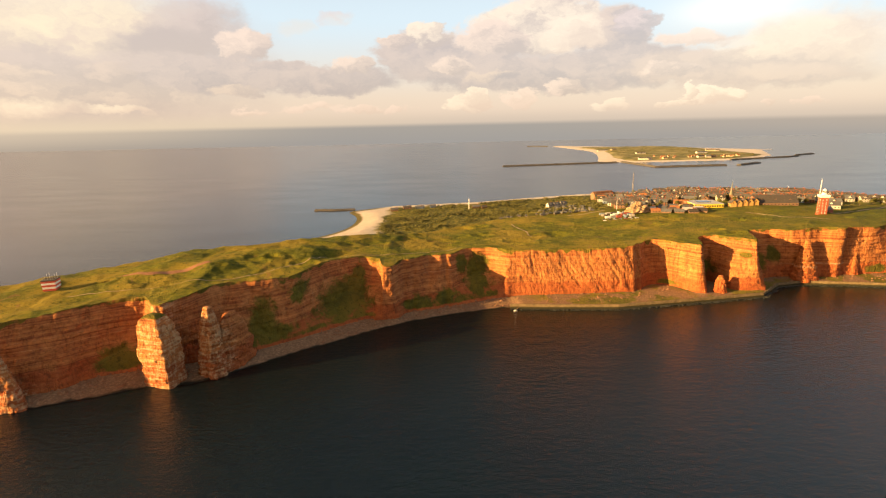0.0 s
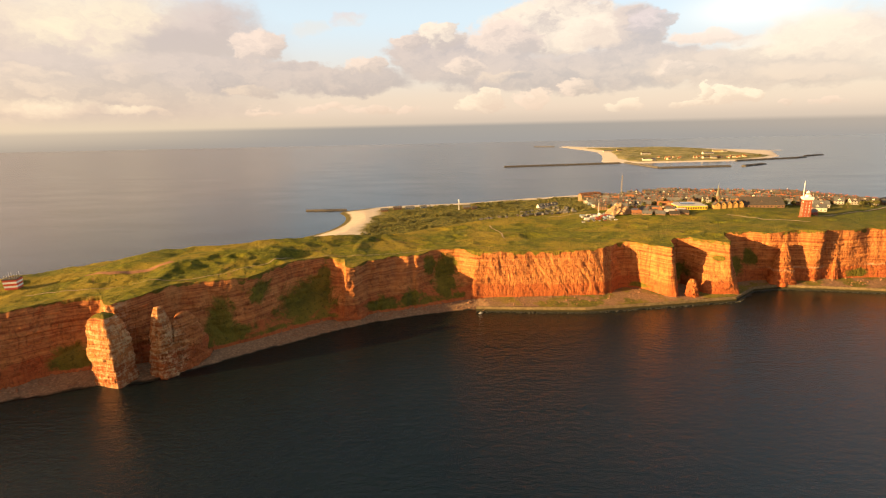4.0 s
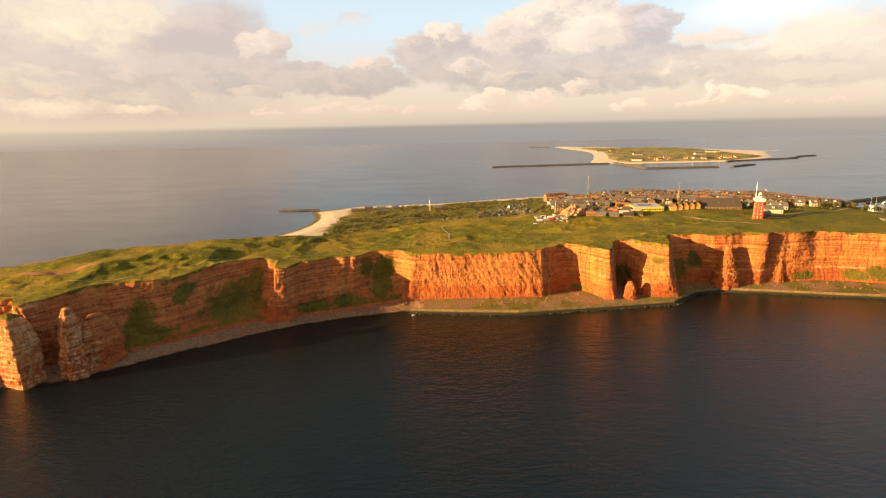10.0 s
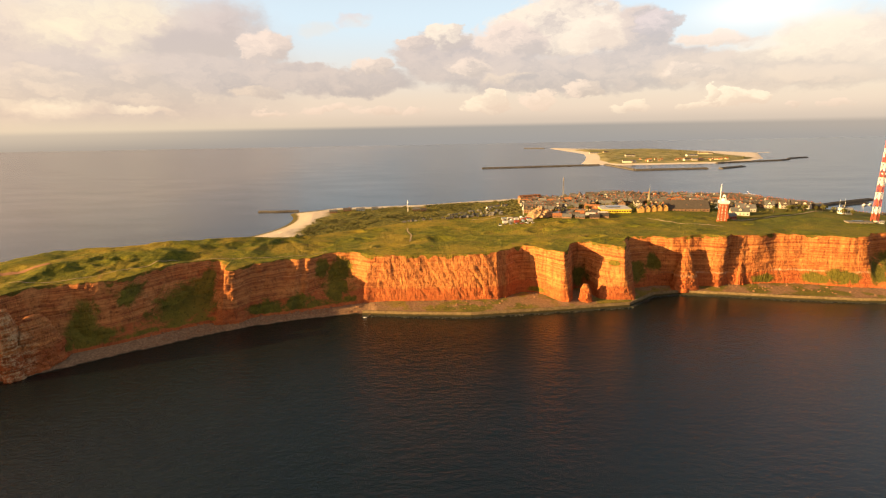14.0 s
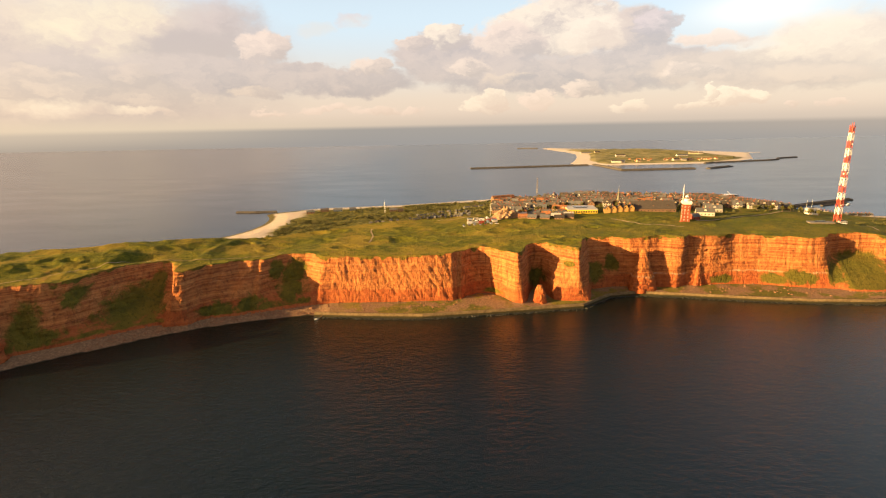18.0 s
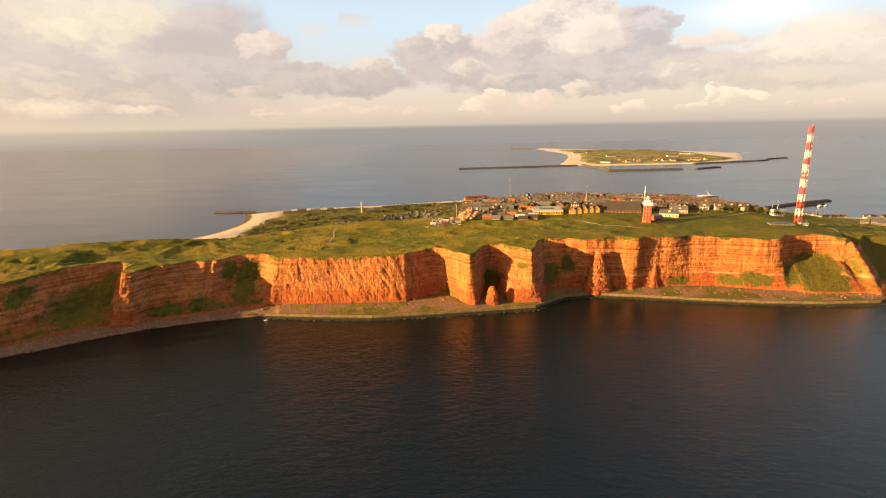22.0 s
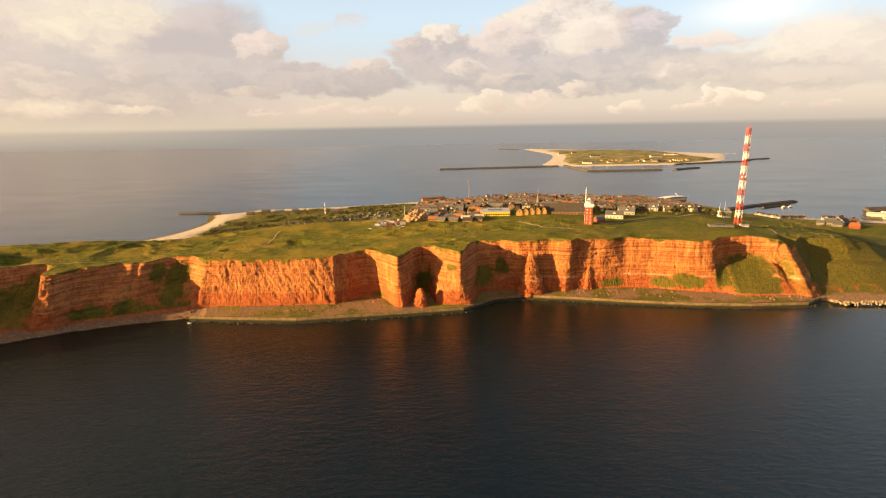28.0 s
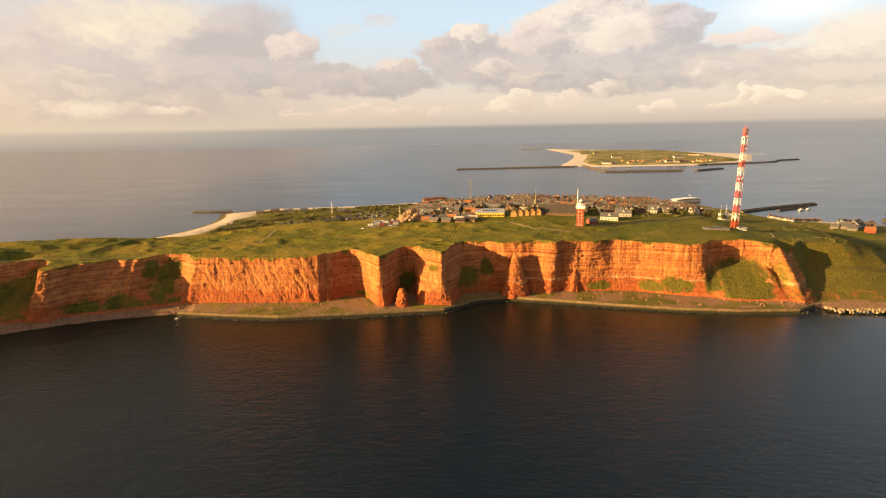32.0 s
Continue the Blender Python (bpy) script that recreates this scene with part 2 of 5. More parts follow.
# ---------------------------------------------------------------- materials
class Mat:
    """A node material with short ways to add nodes."""

    def __init__(self, name, rough=0.8, metal=0.0):
        self.m = bpy.data.materials.new(name)
        self.m.use_nodes = True
        self.t = self.m.node_tree
        self.p = self.t.nodes["Principled BSDF"]
        self.p.inputs["Roughness"].default_value = rough
        self.p.inputs["Metallic"].default_value = metal
        self.p.inputs["Specular IOR Level"].default_value = 0.12 if rough > 0.84 else 0.5
        self.pos = self.t.nodes.new("ShaderNodeNewGeometry")
        self.where = self.pos.outputs["Position"]

    def link(self, a, b):
        self.t.links.new(a, b)

    def put(self, sock, v):
        if isinstance(v, (int, float)):
            sock.default_value = v
        elif isinstance(v, tuple):
            sock.default_value = v if len(v) == len(sock.default_value) else (*v, 1)
        else:
            self.link(v, sock)

    def scaled(self, sx, sy, sz, src=None):
        n = self.t.nodes.new("ShaderNodeMapping")
        n.inputs["Scale"].default_value = (sx, sy, sz)
        self.link(src or self.where, n.inputs[0])
        return n.outputs[0]

    def noise(self, scale, detail=4, rough=0.55, vec=None, warp=0.0):
        n = self.t.nodes.new("ShaderNodeTexNoise")
        n.inputs["Scale"].default_value, n.inputs["Detail"].default_value = scale, detail
        n.inputs["Roughness"].default_value, n.inputs["Distortion"].default_value = rough, warp
        self.link(vec or self.where, n.inputs["Vector"])
        return n.outputs[0]

    def cells(self, scale, vec=None, out="Distance"):
        n = self.t.nodes.new("ShaderNodeTexVoronoi")
        n.inputs["Scale"].default_value = scale
        self.link(vec or self.where, n.inputs["Vector"])
        return n.outputs[out]

    def math(self, op, a, b=0.0, clamp=False):
        n = self.t.nodes.new("ShaderNodeMath")
        n.operation, n.use_clamp = op, clamp
        self.put(n.inputs[0], a)
        self.put(n.inputs[1], b)
        return n.outputs[0]

    def step(self, v, lo, hi):
        n = self.t.nodes.new("ShaderNodeMapRange")
        n.interpolation_type = "SMOOTHSTEP"
        self.put(n.inputs[0], v)
        n.inputs[1].default_value, n.inputs[2].default_value = lo, hi
        return n.outputs[0]

    def mix(self, f, a, b):
        n = self.t.nodes.new("ShaderNodeMix")
        n.data_type = "RGBA"
        self.put(n.inputs[0], f)
        self.put(n.inputs[6], a)
        self.put(n.inputs[7], b)
        return n.outputs[2]

    def axis(self, k, src=None):
        n = self.t.nodes.new("ShaderNodeSeparateXYZ")
        self.link(src or self.where, n.inputs[0])
        return n.outputs[k]

    def up(self):
        return self.axis(2, self.pos.outputs["True Normal"])

    def luck(self):
        n = self.t.nodes.new("ShaderNodeObjectInfo")
        return n.outputs["Random"]

    def island(self):
        return self.pos.outputs["Random Per Island"]

    def bump(self, h, dist, strength=1.0):
        n = self.t.nodes.new("ShaderNodeBump")
        n.inputs["Distance"].default_value, n.inputs["Strength"].default_value = dist, strength
        self.link(h, n.inputs["Height"])
        self.link(n.outputs[0], self.p.inputs["Normal"])

    def color(self, v):
        self.put(self.p.inputs["Base Color"], v)
        return self.m


def plain(name, col, rough=0.75, metal=0.0, vary=0.25, scale=0.6, differ=0.0):
    """Painted or bare surface with weathering at two scales."""
    k = Mat(name, rough, metal)
    f = k.math("ADD", k.math("MULTIPLY", k.noise(scale, 5), 0.6), k.math("MULTIPLY", k.noise(scale * 9, 3), 0.4))
    dark = tuple(c * (1 - vary) for c in col)
    light = tuple(min(1, c * (1 + vary)) for c in col)
    k.bump(k.noise(scale * 6, 3), 0.05, 0.4)
    c = k.mix(k.step(f, 0.3, 0.7), dark, light)
    if differ:
        c = k.mix(k.math("MULTIPLY", k.luck(), differ), c, tuple(0.35 * x + 0.01 for x in col))
    return k.color(c)


def grass_cover(k):
    """Colour of rough island turf."""
    big = k.noise(0.018, 5, 0.6)
    mid = k.noise(0.11, 5, 0.65)
    tuft = k.noise(1.1, 3, 0.6)
    a = k.mix(k.step(mid, 0.35, 0.68), (0.070, 0.079, 0.010), (0.165, 0.153, 0.015))
    b = k.mix(k.step(big, 0.42, 0.62), a, (0.230, 0.170, 0.024))
    b = k.mix(k.math("MULTIPLY", k.step(k.axis(0), 120, 520), 0.55), b, (0.078, 0.088, 0.013))
    spots = k.noise(0.30, 5, 0.7)
    b = k.mix(k.math("MULTIPLY", k.step(spots, 0.53, 0.64), 0.75), b, (0.040, 0.056, 0.009))
    b = k.mix(k.math("MULTIPLY", k.step(spots, 0.42, 0.30), 0.5), b, (0.26, 0.215, 0.035))
    return k.mix(k.math("MULTIPLY", k.step(tuft, 0.52, 0.75), 0.5), b, (0.035, 0.045, 0.012)), mid, tuft


def rock_cover(k, guano=False):
    """Red sandstone in level beds, with pale seams."""
    z = k.axis(2)
    wob = k.math("MULTIPLY", k.noise(0.012, 3), 4.0)
    lay = k.t.nodes.new("ShaderNodeCombineXYZ")
    k.link(k.math("ADD", k.math("ADD", z, wob), k.math("MULTIPLY", k.axis(0), -0.012)), lay.inputs[2])
    beds = k.noise(0.32, 6, 0.72, lay.outputs[0])
    seam = k.noise(0.85, 3, 0.65, lay.outputs[0])
    patch = k.noise(0.07, 5, 0.62)
    grit = k.noise(0.9, 6, 0.7)
    streak = k.noise(0.35, 4, 0.6, k.scaled(1, 1, 0.08))
    rise = k.math("ADD", z, k.math("MULTIPLY", patch, 7.0))
    low = k.step(rise, 22.5, 20.0)
    brim = k.math("MULTIPLY", k.step(rise, 21.4, 22.3), k.step(rise, 24.2, 23.2))
    brim = k.math("MULTIPLY", brim, k.math("MULTIPLY", k.step(k.noise(0.05, 4), 0.42, 0.60), k.step(k.axis(0), 330, 430)))
    c = k.mix(k.step(beds, 0.36, 0.62), (0.225, 0.056, 0.022), (0.555, 0.218, 0.071))
    c = k.mix(k.math("MULTIPLY", k.step(patch, 0.42, 0.7), 0.6), c, (0.60, 0.262, 0.090))
    face = k.math("MULTIPLY", k.step(k.axis(0), 66, 92), k.step(k.axis(0), 226, 208))
    plume = k.noise(0.34, 6, 0.7, k.scaled(1, 1, 0.45), 0.9)
    c = k.mix(k.math("MULTIPLY", face, 0.7), c, k.mix(k.step(plume, 0.36, 0.62), (0.25, 0.068, 0.025), (0.60, 0.255, 0.086)))
    c = k.mix(k.math("MULTIPLY", low, 0.7), c, (0.37, 0.090, 0.030))
    pale = k.math("MULTIPLY", k.step(seam, 0.585, 0.625), k.step(patch, 0.30, 0.52))
    pale = k.math("MULTIPLY", pale, k.step(k.noise(0.09, 2, 0.5, lay.outputs[0]), 0.42, 0.58))
    pale = k.math("MULTIPLY", pale, k.math("SUBTRACT", 1.0, k.math("MULTIPLY", low, 0.7)))
    pale = k.math("MULTIPLY", pale, k.math("ADD", 0.45, k.math("MULTIPLY", k.step(k.axis(0), -60, 40), 0.55)))
    c = k.mix(k.math("MULTIPLY", pale, 0.62), c, (0.60, 0.40, 0.25))
    c = k.mix(k.math("MULTIPLY", brim, 0.5), c, (0.68, 0.48, 0.32))
    c = k.mix(k.math("MULTIPLY", k.step(streak, 0.52, 0.74), 0.45), c, (0.13, 0.045, 0.025))
    joint = k.math("ABSOLUTE", k.math("SUBTRACT", k.noise(0.16, 4, 0.6, k.scaled(1, 1, 0.16), 0.4), 0.5))
    c = k.mix(k.math("MULTIPLY", k.step(joint, 0.016, 0.003), 0.35), c, (0.075, 0.028, 0.018))
    mottle = k.noise(0.22, 7, 0.72, k.scaled(1, 1, 1.7))
    c = k.mix(k.math("MULTIPLY", k.step(mottle, 0.50, 0.72), 0.55), c, (0.105, 0.036, 0.020))
    c = k.mix(k.math("MULTIPLY", k.step(mottle, 0.46, 0.30), 0.35), c, (0.50, 0.215, 0.078))
    c = k.mix(k.math("MULTIPLY", k.step(grit, 0.5, 0.8), 0.45), c, (0.12, 0.042, 0.024))
    return c, beds, grit, seam


def joint_of(k):
    return k.math("ABSOLUTE", k.math("SUBTRACT", k.noise(0.16, 4, 0.6, k.scaled(1, 1, 0.16), 0.4), 0.5))


def cliff_material():
    k = Mat("red_sandstone", 0.9)
    c, beds, grit, seam = rock_cover(k)
    # birds' droppings on the north-western stacks
    west = k.math("ADD", k.math("MULTIPLY", k.step(k.axis(0), -228, -223), k.step(k.axis(0), -158, -163)), k.math("MULTIPLY", k.step(k.axis(0), -276, -283), k.step(k.axis(1), 321, 316)))
    west = k.math("MULTIPLY", west, k.math("MULTIPLY", 0.85, k.step(k.axis(1), 368, 350)), True)
    drop = k.noise(0.45, 6, 0.75, k.scaled(1, 1, 0.5))
    ledge = k.noise(0.55, 3, 0.6, k.scaled(0.10, 0.10, 1))
    d = k.math("MULTIPLY", west, k.step(k.math("ADD", k.math("MULTIPLY", drop, 0.7), k.math("MULTIPLY", ledge, 0.6)), 0.60, 0.76))
    c = k.mix(k.math("MULTIPLY", d, 0.75), c, (0.64, 0.46, 0.26))
    g, mid, tuft = grass_cover(k)
    att = k.t.nodes.new("ShaderNodeAttribute")
    att.attribute_name = "growth"
    cover = k.math("ADD", att.outputs["Fac"], k.math("MULTIPLY", k.math("SUBTRACT", k.noise(0.10, 6, 0.7, None, 0.6), 0.5), 1.8))
    g = k.mix(0.4, g, (0.10, 0.075, 0.022))
    c = k.mix(k.step(cover, 0.32, 0.78), c, g)
    h = k.math("ADD", k.math("MULTIPLY", grit, 0.7), k.math("MULTIPLY", seam, 0.6))
    feather = k.noise(0.42, 5, 0.66, k.scaled(1, 1, 0.5), 0.7)
    h = k.math("ADD", h, k.math("MULTIPLY", feather, 1.1))
    k.bump(k.math('ADD', h, k.math('MULTIPLY', k.step(joint_of(k), 0.0, 0.05), 0.5)), 0.9, 0.9)
    return k.color(c)


def land_material():
    k = Mat("turf", 0.95)
    g, mid, tuft = grass_cover(k)
    # trodden paths and bare red soil
    soil = k.step(k.noise(0.035, 4, 0.6, warp=1.5), 0.64, 0.70)
    near = k.step(k.axis(1), 700, 560)
    g = k.mix(k.math("MULTIPLY", k.math("MULTIPLY", soil, near), 0.55), g, (0.22, 0.115, 0.05))
    sandz = k.math("ADD", k.axis(2), k.math("MULTIPLY", k.noise(0.05, 4), 1.6))
    sand = k.mix(k.noise(0.08, 5), (0.44, 0.375, 0.305), (0.60, 0.53, 0.45))
    sand = k.mix(k.math("MULTIPLY", k.step(k.math("ADD", k.axis(2), k.noise(0.05, 4)), 2.6, 1.6), k.step(k.axis(0), -120, -150)), sand, (0.12, 0.10, 0.035))
    # dark heath and garden ground behind the meadow
    back = k.math("ADD", k.math("SUBTRACT", k.axis(1), k.math("MULTIPLY", k.axis(0), 0.15)), k.math("MULTIPLY", k.noise(0.03, 4), 40.0))
    heath = k.mix(k.step(k.noise(0.14, 5, 0.7), 0.40, 0.62), (0.055, 0.062, 0.013), (0.200, 0.165, 0.034))
    g = k.mix(k.step(k.math("MINIMUM", back, k.math("SUBTRACT", 2000.0, k.axis(1))), 715, 735), g, heath)
    spit = k.math("ADD", k.axis(0), k.math("MULTIPLY", k.noise(0.02, 4), 60.0))
    spit = k.math("MULTIPLY", k.step(spit, -72, -92), k.step(k.axis(1), 700, 760))
    c = k.mix(k.math("MAXIMUM", k.step(sandz, 4.3, 3.6), spit), g, sand)
    k.bump(k.math("ADD", k.math("MULTIPLY", k.noise(0.30, 5, 0.7), 1.4), k.math("MULTIPLY", tuft, 0.7)), 1.5, 0.9)
    return k.color(c)


def shore_material():
    k = Mat("shingle_beach", 0.9)
    g = k.noise(0.5, 5, 0.7)
    c = k.mix(k.step(g, 0.3, 0.7), (0.20, 0.120, 0.066), (0.33, 0.205, 0.12))
    c = k.mix(k.math("MULTIPLY", k.step(k.cells(0.55), 0.25, 0.7), 0.45), c, (0.10, 0.055, 0.036))
    weed = k.math("ADD", k.axis(2), k.math("MULTIPLY", k.noise(0.12, 4), 1.4))
    c = k.mix(k.step(weed, 1.35, 0.75), c, (0.018, 0.018, 0.012))
    gr, mid, tuft = grass_cover(k)
    tur = k.math("MULTIPLY", k.step(k.noise(0.045, 5, 0.6), 0.44, 0.56), k.step(k.axis(2), 3.0, 3.8))
    tur = k.math("MULTIPLY", tur, k.step(k.axis(0), 70, 110))
    c = k.mix(k.math("MULTIPLY", tur, 0.85), c, gr)
    k.bump(k.math("ADD", g, k.cells(0.8)), 0.35, 0.8)
    return k.color(c)


def sea_material():
    k = Mat("sea_water", 0.16)
    k.p.inputs["IOR"].default_value = 1.33
    deep = k.noise(0.004, 3)
    c = k.mix(k.step(deep, 0.35, 0.65), (0.002, 0.007, 0.013), (0.004, 0.010, 0.015))
    # paler shallows over the rocky foreshore
    shoal = k.math("MULTIPLY", k.step(k.math("ADD", k.axis(1), k.math("MULTIPLY", k.noise(0.012, 4), 90.0)), 250, 500), k.step(k.axis(1), 700, 520))
    c = k.mix(shoal, c, (0.006, 0.009, 0.008))
    # warm sky reflection north of the island, painted as a brown base colour
    sheen_edge = k.math("ADD", k.axis(0), k.math("MULTIPLY", k.noise(0.0014, 4, 0.6, k.scaled(1, 0.5, 1)), 900.0))
    warm_sheen = k.math("MULTIPLY", k.step(sheen_edge, 330, -350), k.step(k.axis(1), 380, 700))
    c = k.mix(warm_sheen, c, (0.082, 0.062, 0.036))
    slick = k.noise(0.0045, 5, 0.65, k.scaled(1, 2.6, 1))
    swell = k.noise(0.055, 4, 0.55, k.scaled(1.0, 1.9, 1))
    chop = k.noise(0.20, 4, 0.6, k.scaled(0.8, 1.6, 1))
    k.put(k.p.inputs["Roughness"], k.math("ADD", k.math("ADD", 0.07, k.math("MULTIPLY", slick, 0.11)), k.math("MULTIPLY", k.step(k.axis(1), 250, 900), 0.10)))
    off = k.t.nodes.new("ShaderNodeVectorMath")
    off.operation = "LENGTH"
    k.link(k.where, off.inputs[0])
    calm = k.step(off.outputs["Value"], 1100, 350)
    k.bump(k.math("MULTIPLY", k.math("ADD", k.math("ADD", k.math("MULTIPLY", swell, 0.8), k.math("MULTIPLY", chop, 0.85)), k.math("MULTIPLY", k.noise(0.7, 4, 0.65, k.scaled(0.8, 1.7, 1)), 0.28)), calm), 1.0, 0.9)
    return k.color(c)


M_CLIFF, M_LAND, M_SHORE, M_SEA = cliff_material(), land_material(), shore_material(), sea_material()
def quay_material():
    k = Mat("quay_concrete", 0.9)
    f = k.noise(0.25, 5, 0.65)
    c = k.mix(k.step(f, 0.3, 0.7), (0.130, 0.095, 0.052), (0.255, 0.185, 0.098))
    c = k.mix(k.math("MULTIPLY", k.step(k.noise(1.2, 4, 0.7, k.scaled(1, 1, 0.25)), 0.5, 0.75), 0.5), c, (0.07, 0.052, 0.030))
    # weed and damp up to the high-water line
    tide = k.math("ADD", k.axis(2), k.math("MULTIPLY", k.noise(0.35, 4, 0.6), 1.6))
    c = k.mix(k.step(tide, 3.4, 2.3), c, (0.040, 0.036, 0.018))
    k.bump(k.noise(1.5, 4), 0.08, 0.5)
    return k.color(c)


M_WALL_STONE = quay_material()
M_RED = plain("signal_red_paint", (0.52, 0.068, 0.036), 0.5, 0, 0.15)
M_WHITE = plain("white_paint", (0.78, 0.76, 0.72), 0.5, 0, 0.1)
M_BRICK = plain("red_brick", (0.27, 0.075, 0.040), 0.85, 0, 0.25, 0.5)


# ---------------------------------------------------------------- mesh helpers
def mesh_of(name, verts, faces, mat, smooth=False):
    me = bpy.data.meshes.new(name)
    me.from_pydata([tuple(map(float, v)) for v in verts], [], [tuple(map(int, f)) for f in faces])
    if mat:
        me.materials.append(mat)
    if smooth:
        me.shade_smooth()
    return me


def sheet(name, grid, mat, smooth=True):
    """A mesh object from rows of points (rows x columns x 3)."""
    r, c, _ = grid.shape
    i = np.arange((r - 1) * (c - 1))
    a = i // (c - 1) * c + i % (c - 1)
    return new(name, mesh_of(name, grid.reshape(-1, 3), np.stack([a, a + 1, a + c + 1, a + c], 1), mat, smooth))


def part(name, bm, mat, parent=None, label=""):
    """Link a bmesh (or a mesh) as one mesh object under a thing or a part."""
    if isinstance(bm, bpy.types.Mesh):
        me = bm
    else:
        me = bpy.data.meshes.new(name)
        bm.to_mesh(me)
        bm.free()
        me.materials.append(mat)
    ob = new(name, me)
    ob.parent = parent
    return tagged(ob, label)


def thing(name, x, y, z, label, category, rz=0.0, group="", kind=""):
    ob = new(name)
    ob.matrix_world = pose(x, y, z, 0, 0, rz)
    return tagged(ob, label, category, group, kind)


def smooth01(v):
    v = np.clip(v, 0, 1)
    return v * v * (3 - 2 * v)


def lattice(n, seed):
    return np.random.RandomState(seed).rand(n, n, n).astype(np.float32)


LAT = lattice(64, 5)


def vnoise(x, y, z=0.0, octaves=4, gain=0.5):
    """Smooth noise from -1 to 1, on arrays."""
    x, y, z = np.broadcast_arrays(np.asarray(x, float), np.asarray(y, float), np.asarray(z, float))
    out, amp, tot = np.zeros(x.shape), 1.0, 0.0
    for o in range(octaves):
        f = 2.0 ** o
        p = [q * f + 13.7 * o for q in (x, y, z)]
        i = [np.floor(q).astype(int) for q in p]
        w = [smooth01(q - k) for q, k in zip(p, i)]
        i0, i1 = [k % 64 for k in i], [(k + 1) % 64 for k in i]
        v = 0
        for a in (0, 1):
            for b in (0, 1):
                for c in (0, 1):
                    t = LAT[(i1 if a else i0)[0], (i1 if b else i0)[1], (i1 if c else i0)[2]]
                    v = v + t * (w[0] if a else 1 - w[0]) * (w[1] if b else 1 - w[1]) * (w[2] if c else 1 - w[2])
        out, tot, amp = out + amp * (v * 2 - 1), tot + amp, amp * gain
    return out / tot


# ---------------------------------------------------------------- the coast in plan
XF = np.arange(-520, 1160, 0.25)


def table(pairs):
    xs, ys = zip(*pairs)
    return np.interp(XF, xs, ys)


def soften(a, m=1.5):
    k = np.exp(-0.5 * (np.arange(-24, 25) * 0.25 / m) ** 2)
    return np.convolve(np.pad(a, 24, mode="edge"), k / k.sum(), "valid")


# foot of the cliff, its upper edge, the height where scree gives way to rock
FOOT = table([(-520, 292), (-420, 300), (-330, 302), (-300, 312), (-285, 318), (-276, 322), (-270, 325), (-264, 337), (-256, 343), (-240, 347), (-228, 351), (-216, 356), (-196, 362), (-183, 371), (-170, 372), (-157, 379),
              (-140, 393), (-119, 408), (-106, 420), (-90, 432), (-72, 446), (-36, 460), (5, 473), (29, 484), (53, 495), (74, 501), (165, 504), (202, 506),
              (209, 509), (216, 520), (226, 528), (242, 527), (250, 519), (256, 508), (263, 497), (271, 494), (276, 503), (280, 524), (285, 540), (294, 540), (302, 506)]
             + [(311, 502), (326, 501), (338, 502), (343, 516), (348, 538), (374, 546), (400, 546), (428, 542), (440, 541), (450, 546), (470, 549), (505, 551),
                (530, 550), (556, 541), (583, 534), (593, 533), (602, 530), (614, 520), (634, 518), (655, 520), (668, 519), (680, 515), (689, 519), (700, 525),
                (720, 529), (790, 529), (1160, 560)])
EDGE = table([(-520, 322), (-420, 322), (-340, 322), (-310, 332), (-290, 345), (-276, 354), (-264, 364), (-246, 372), (-232, 374), (-222, 362), (-216, 353), (-207, 351), (-200, 368),
              (-190, 394), (-182, 406), (-160, 413), (-138, 423), (-130, 432), (-122, 452), (-109, 474), (-80, 496), (-62, 486), (-32, 490), (-16, 510), (-4, 508), (9, 512), (18, 524), (28, 530),
              (46, 531), (57, 525), (67, 514), (85, 513), (137, 514), (178, 511), (200, 514), (211, 524), (220, 536), (228, 538), (236, 534), (249, 520), (261, 506)]
             + [(266, 503), (271, 512), (277, 536), (284, 544), (300, 543), (306, 531), (311, 527), (320, 518), (327, 511), (331, 517), (337, 544), (346, 561),
                (370, 561), (390, 549), (409, 550), (422, 553), (436, 546), (446, 543), (453, 551), (490, 555), (505, 562), (515, 561), (534, 559), (556, 552),
                (574, 545), (590, 546), (596, 549), (602, 559), (620, 566), (645, 567), (660, 559), (668, 556), (678, 560), (690, 570), (715, 596), (760, 594),
                (800, 606), (850, 650), (1160, 760)])
SCREE = table([(-520, 7), (-290, 7), (-268, 10), (-250, 18), (-232, 24), (-222, 20), (-212, 8), (-195, 10), (-183, 12), (-170, 12), (-158, 22), (-146, 12), (-128, 10),
               (-118, 16), (-104, 22), (-92, 26), (-78, 22), (-68, 8), (-36, 9), (-22, 15), (-10, 12), (8, 14), (20, 22), (40, 28), (56, 20), (70, 8), (215, 7),
               (226, 12), (246, 12), (260, 7), (283, 12), (292, 12), (298, 8), (340, 9), (352, 11), (368, 12), (382, 9), (394, 8), (470, 8), (490, 13), (512, 10),
               (530, 13), (560, 17), (588, 22), (602, 32), (616, 36), (640, 37), (656, 35), (668, 27), (676, 10), (684, 11), (700, 17), (716, 26), (745, 31), (1160, 24)])
LOWER = np.zeros_like(XF)


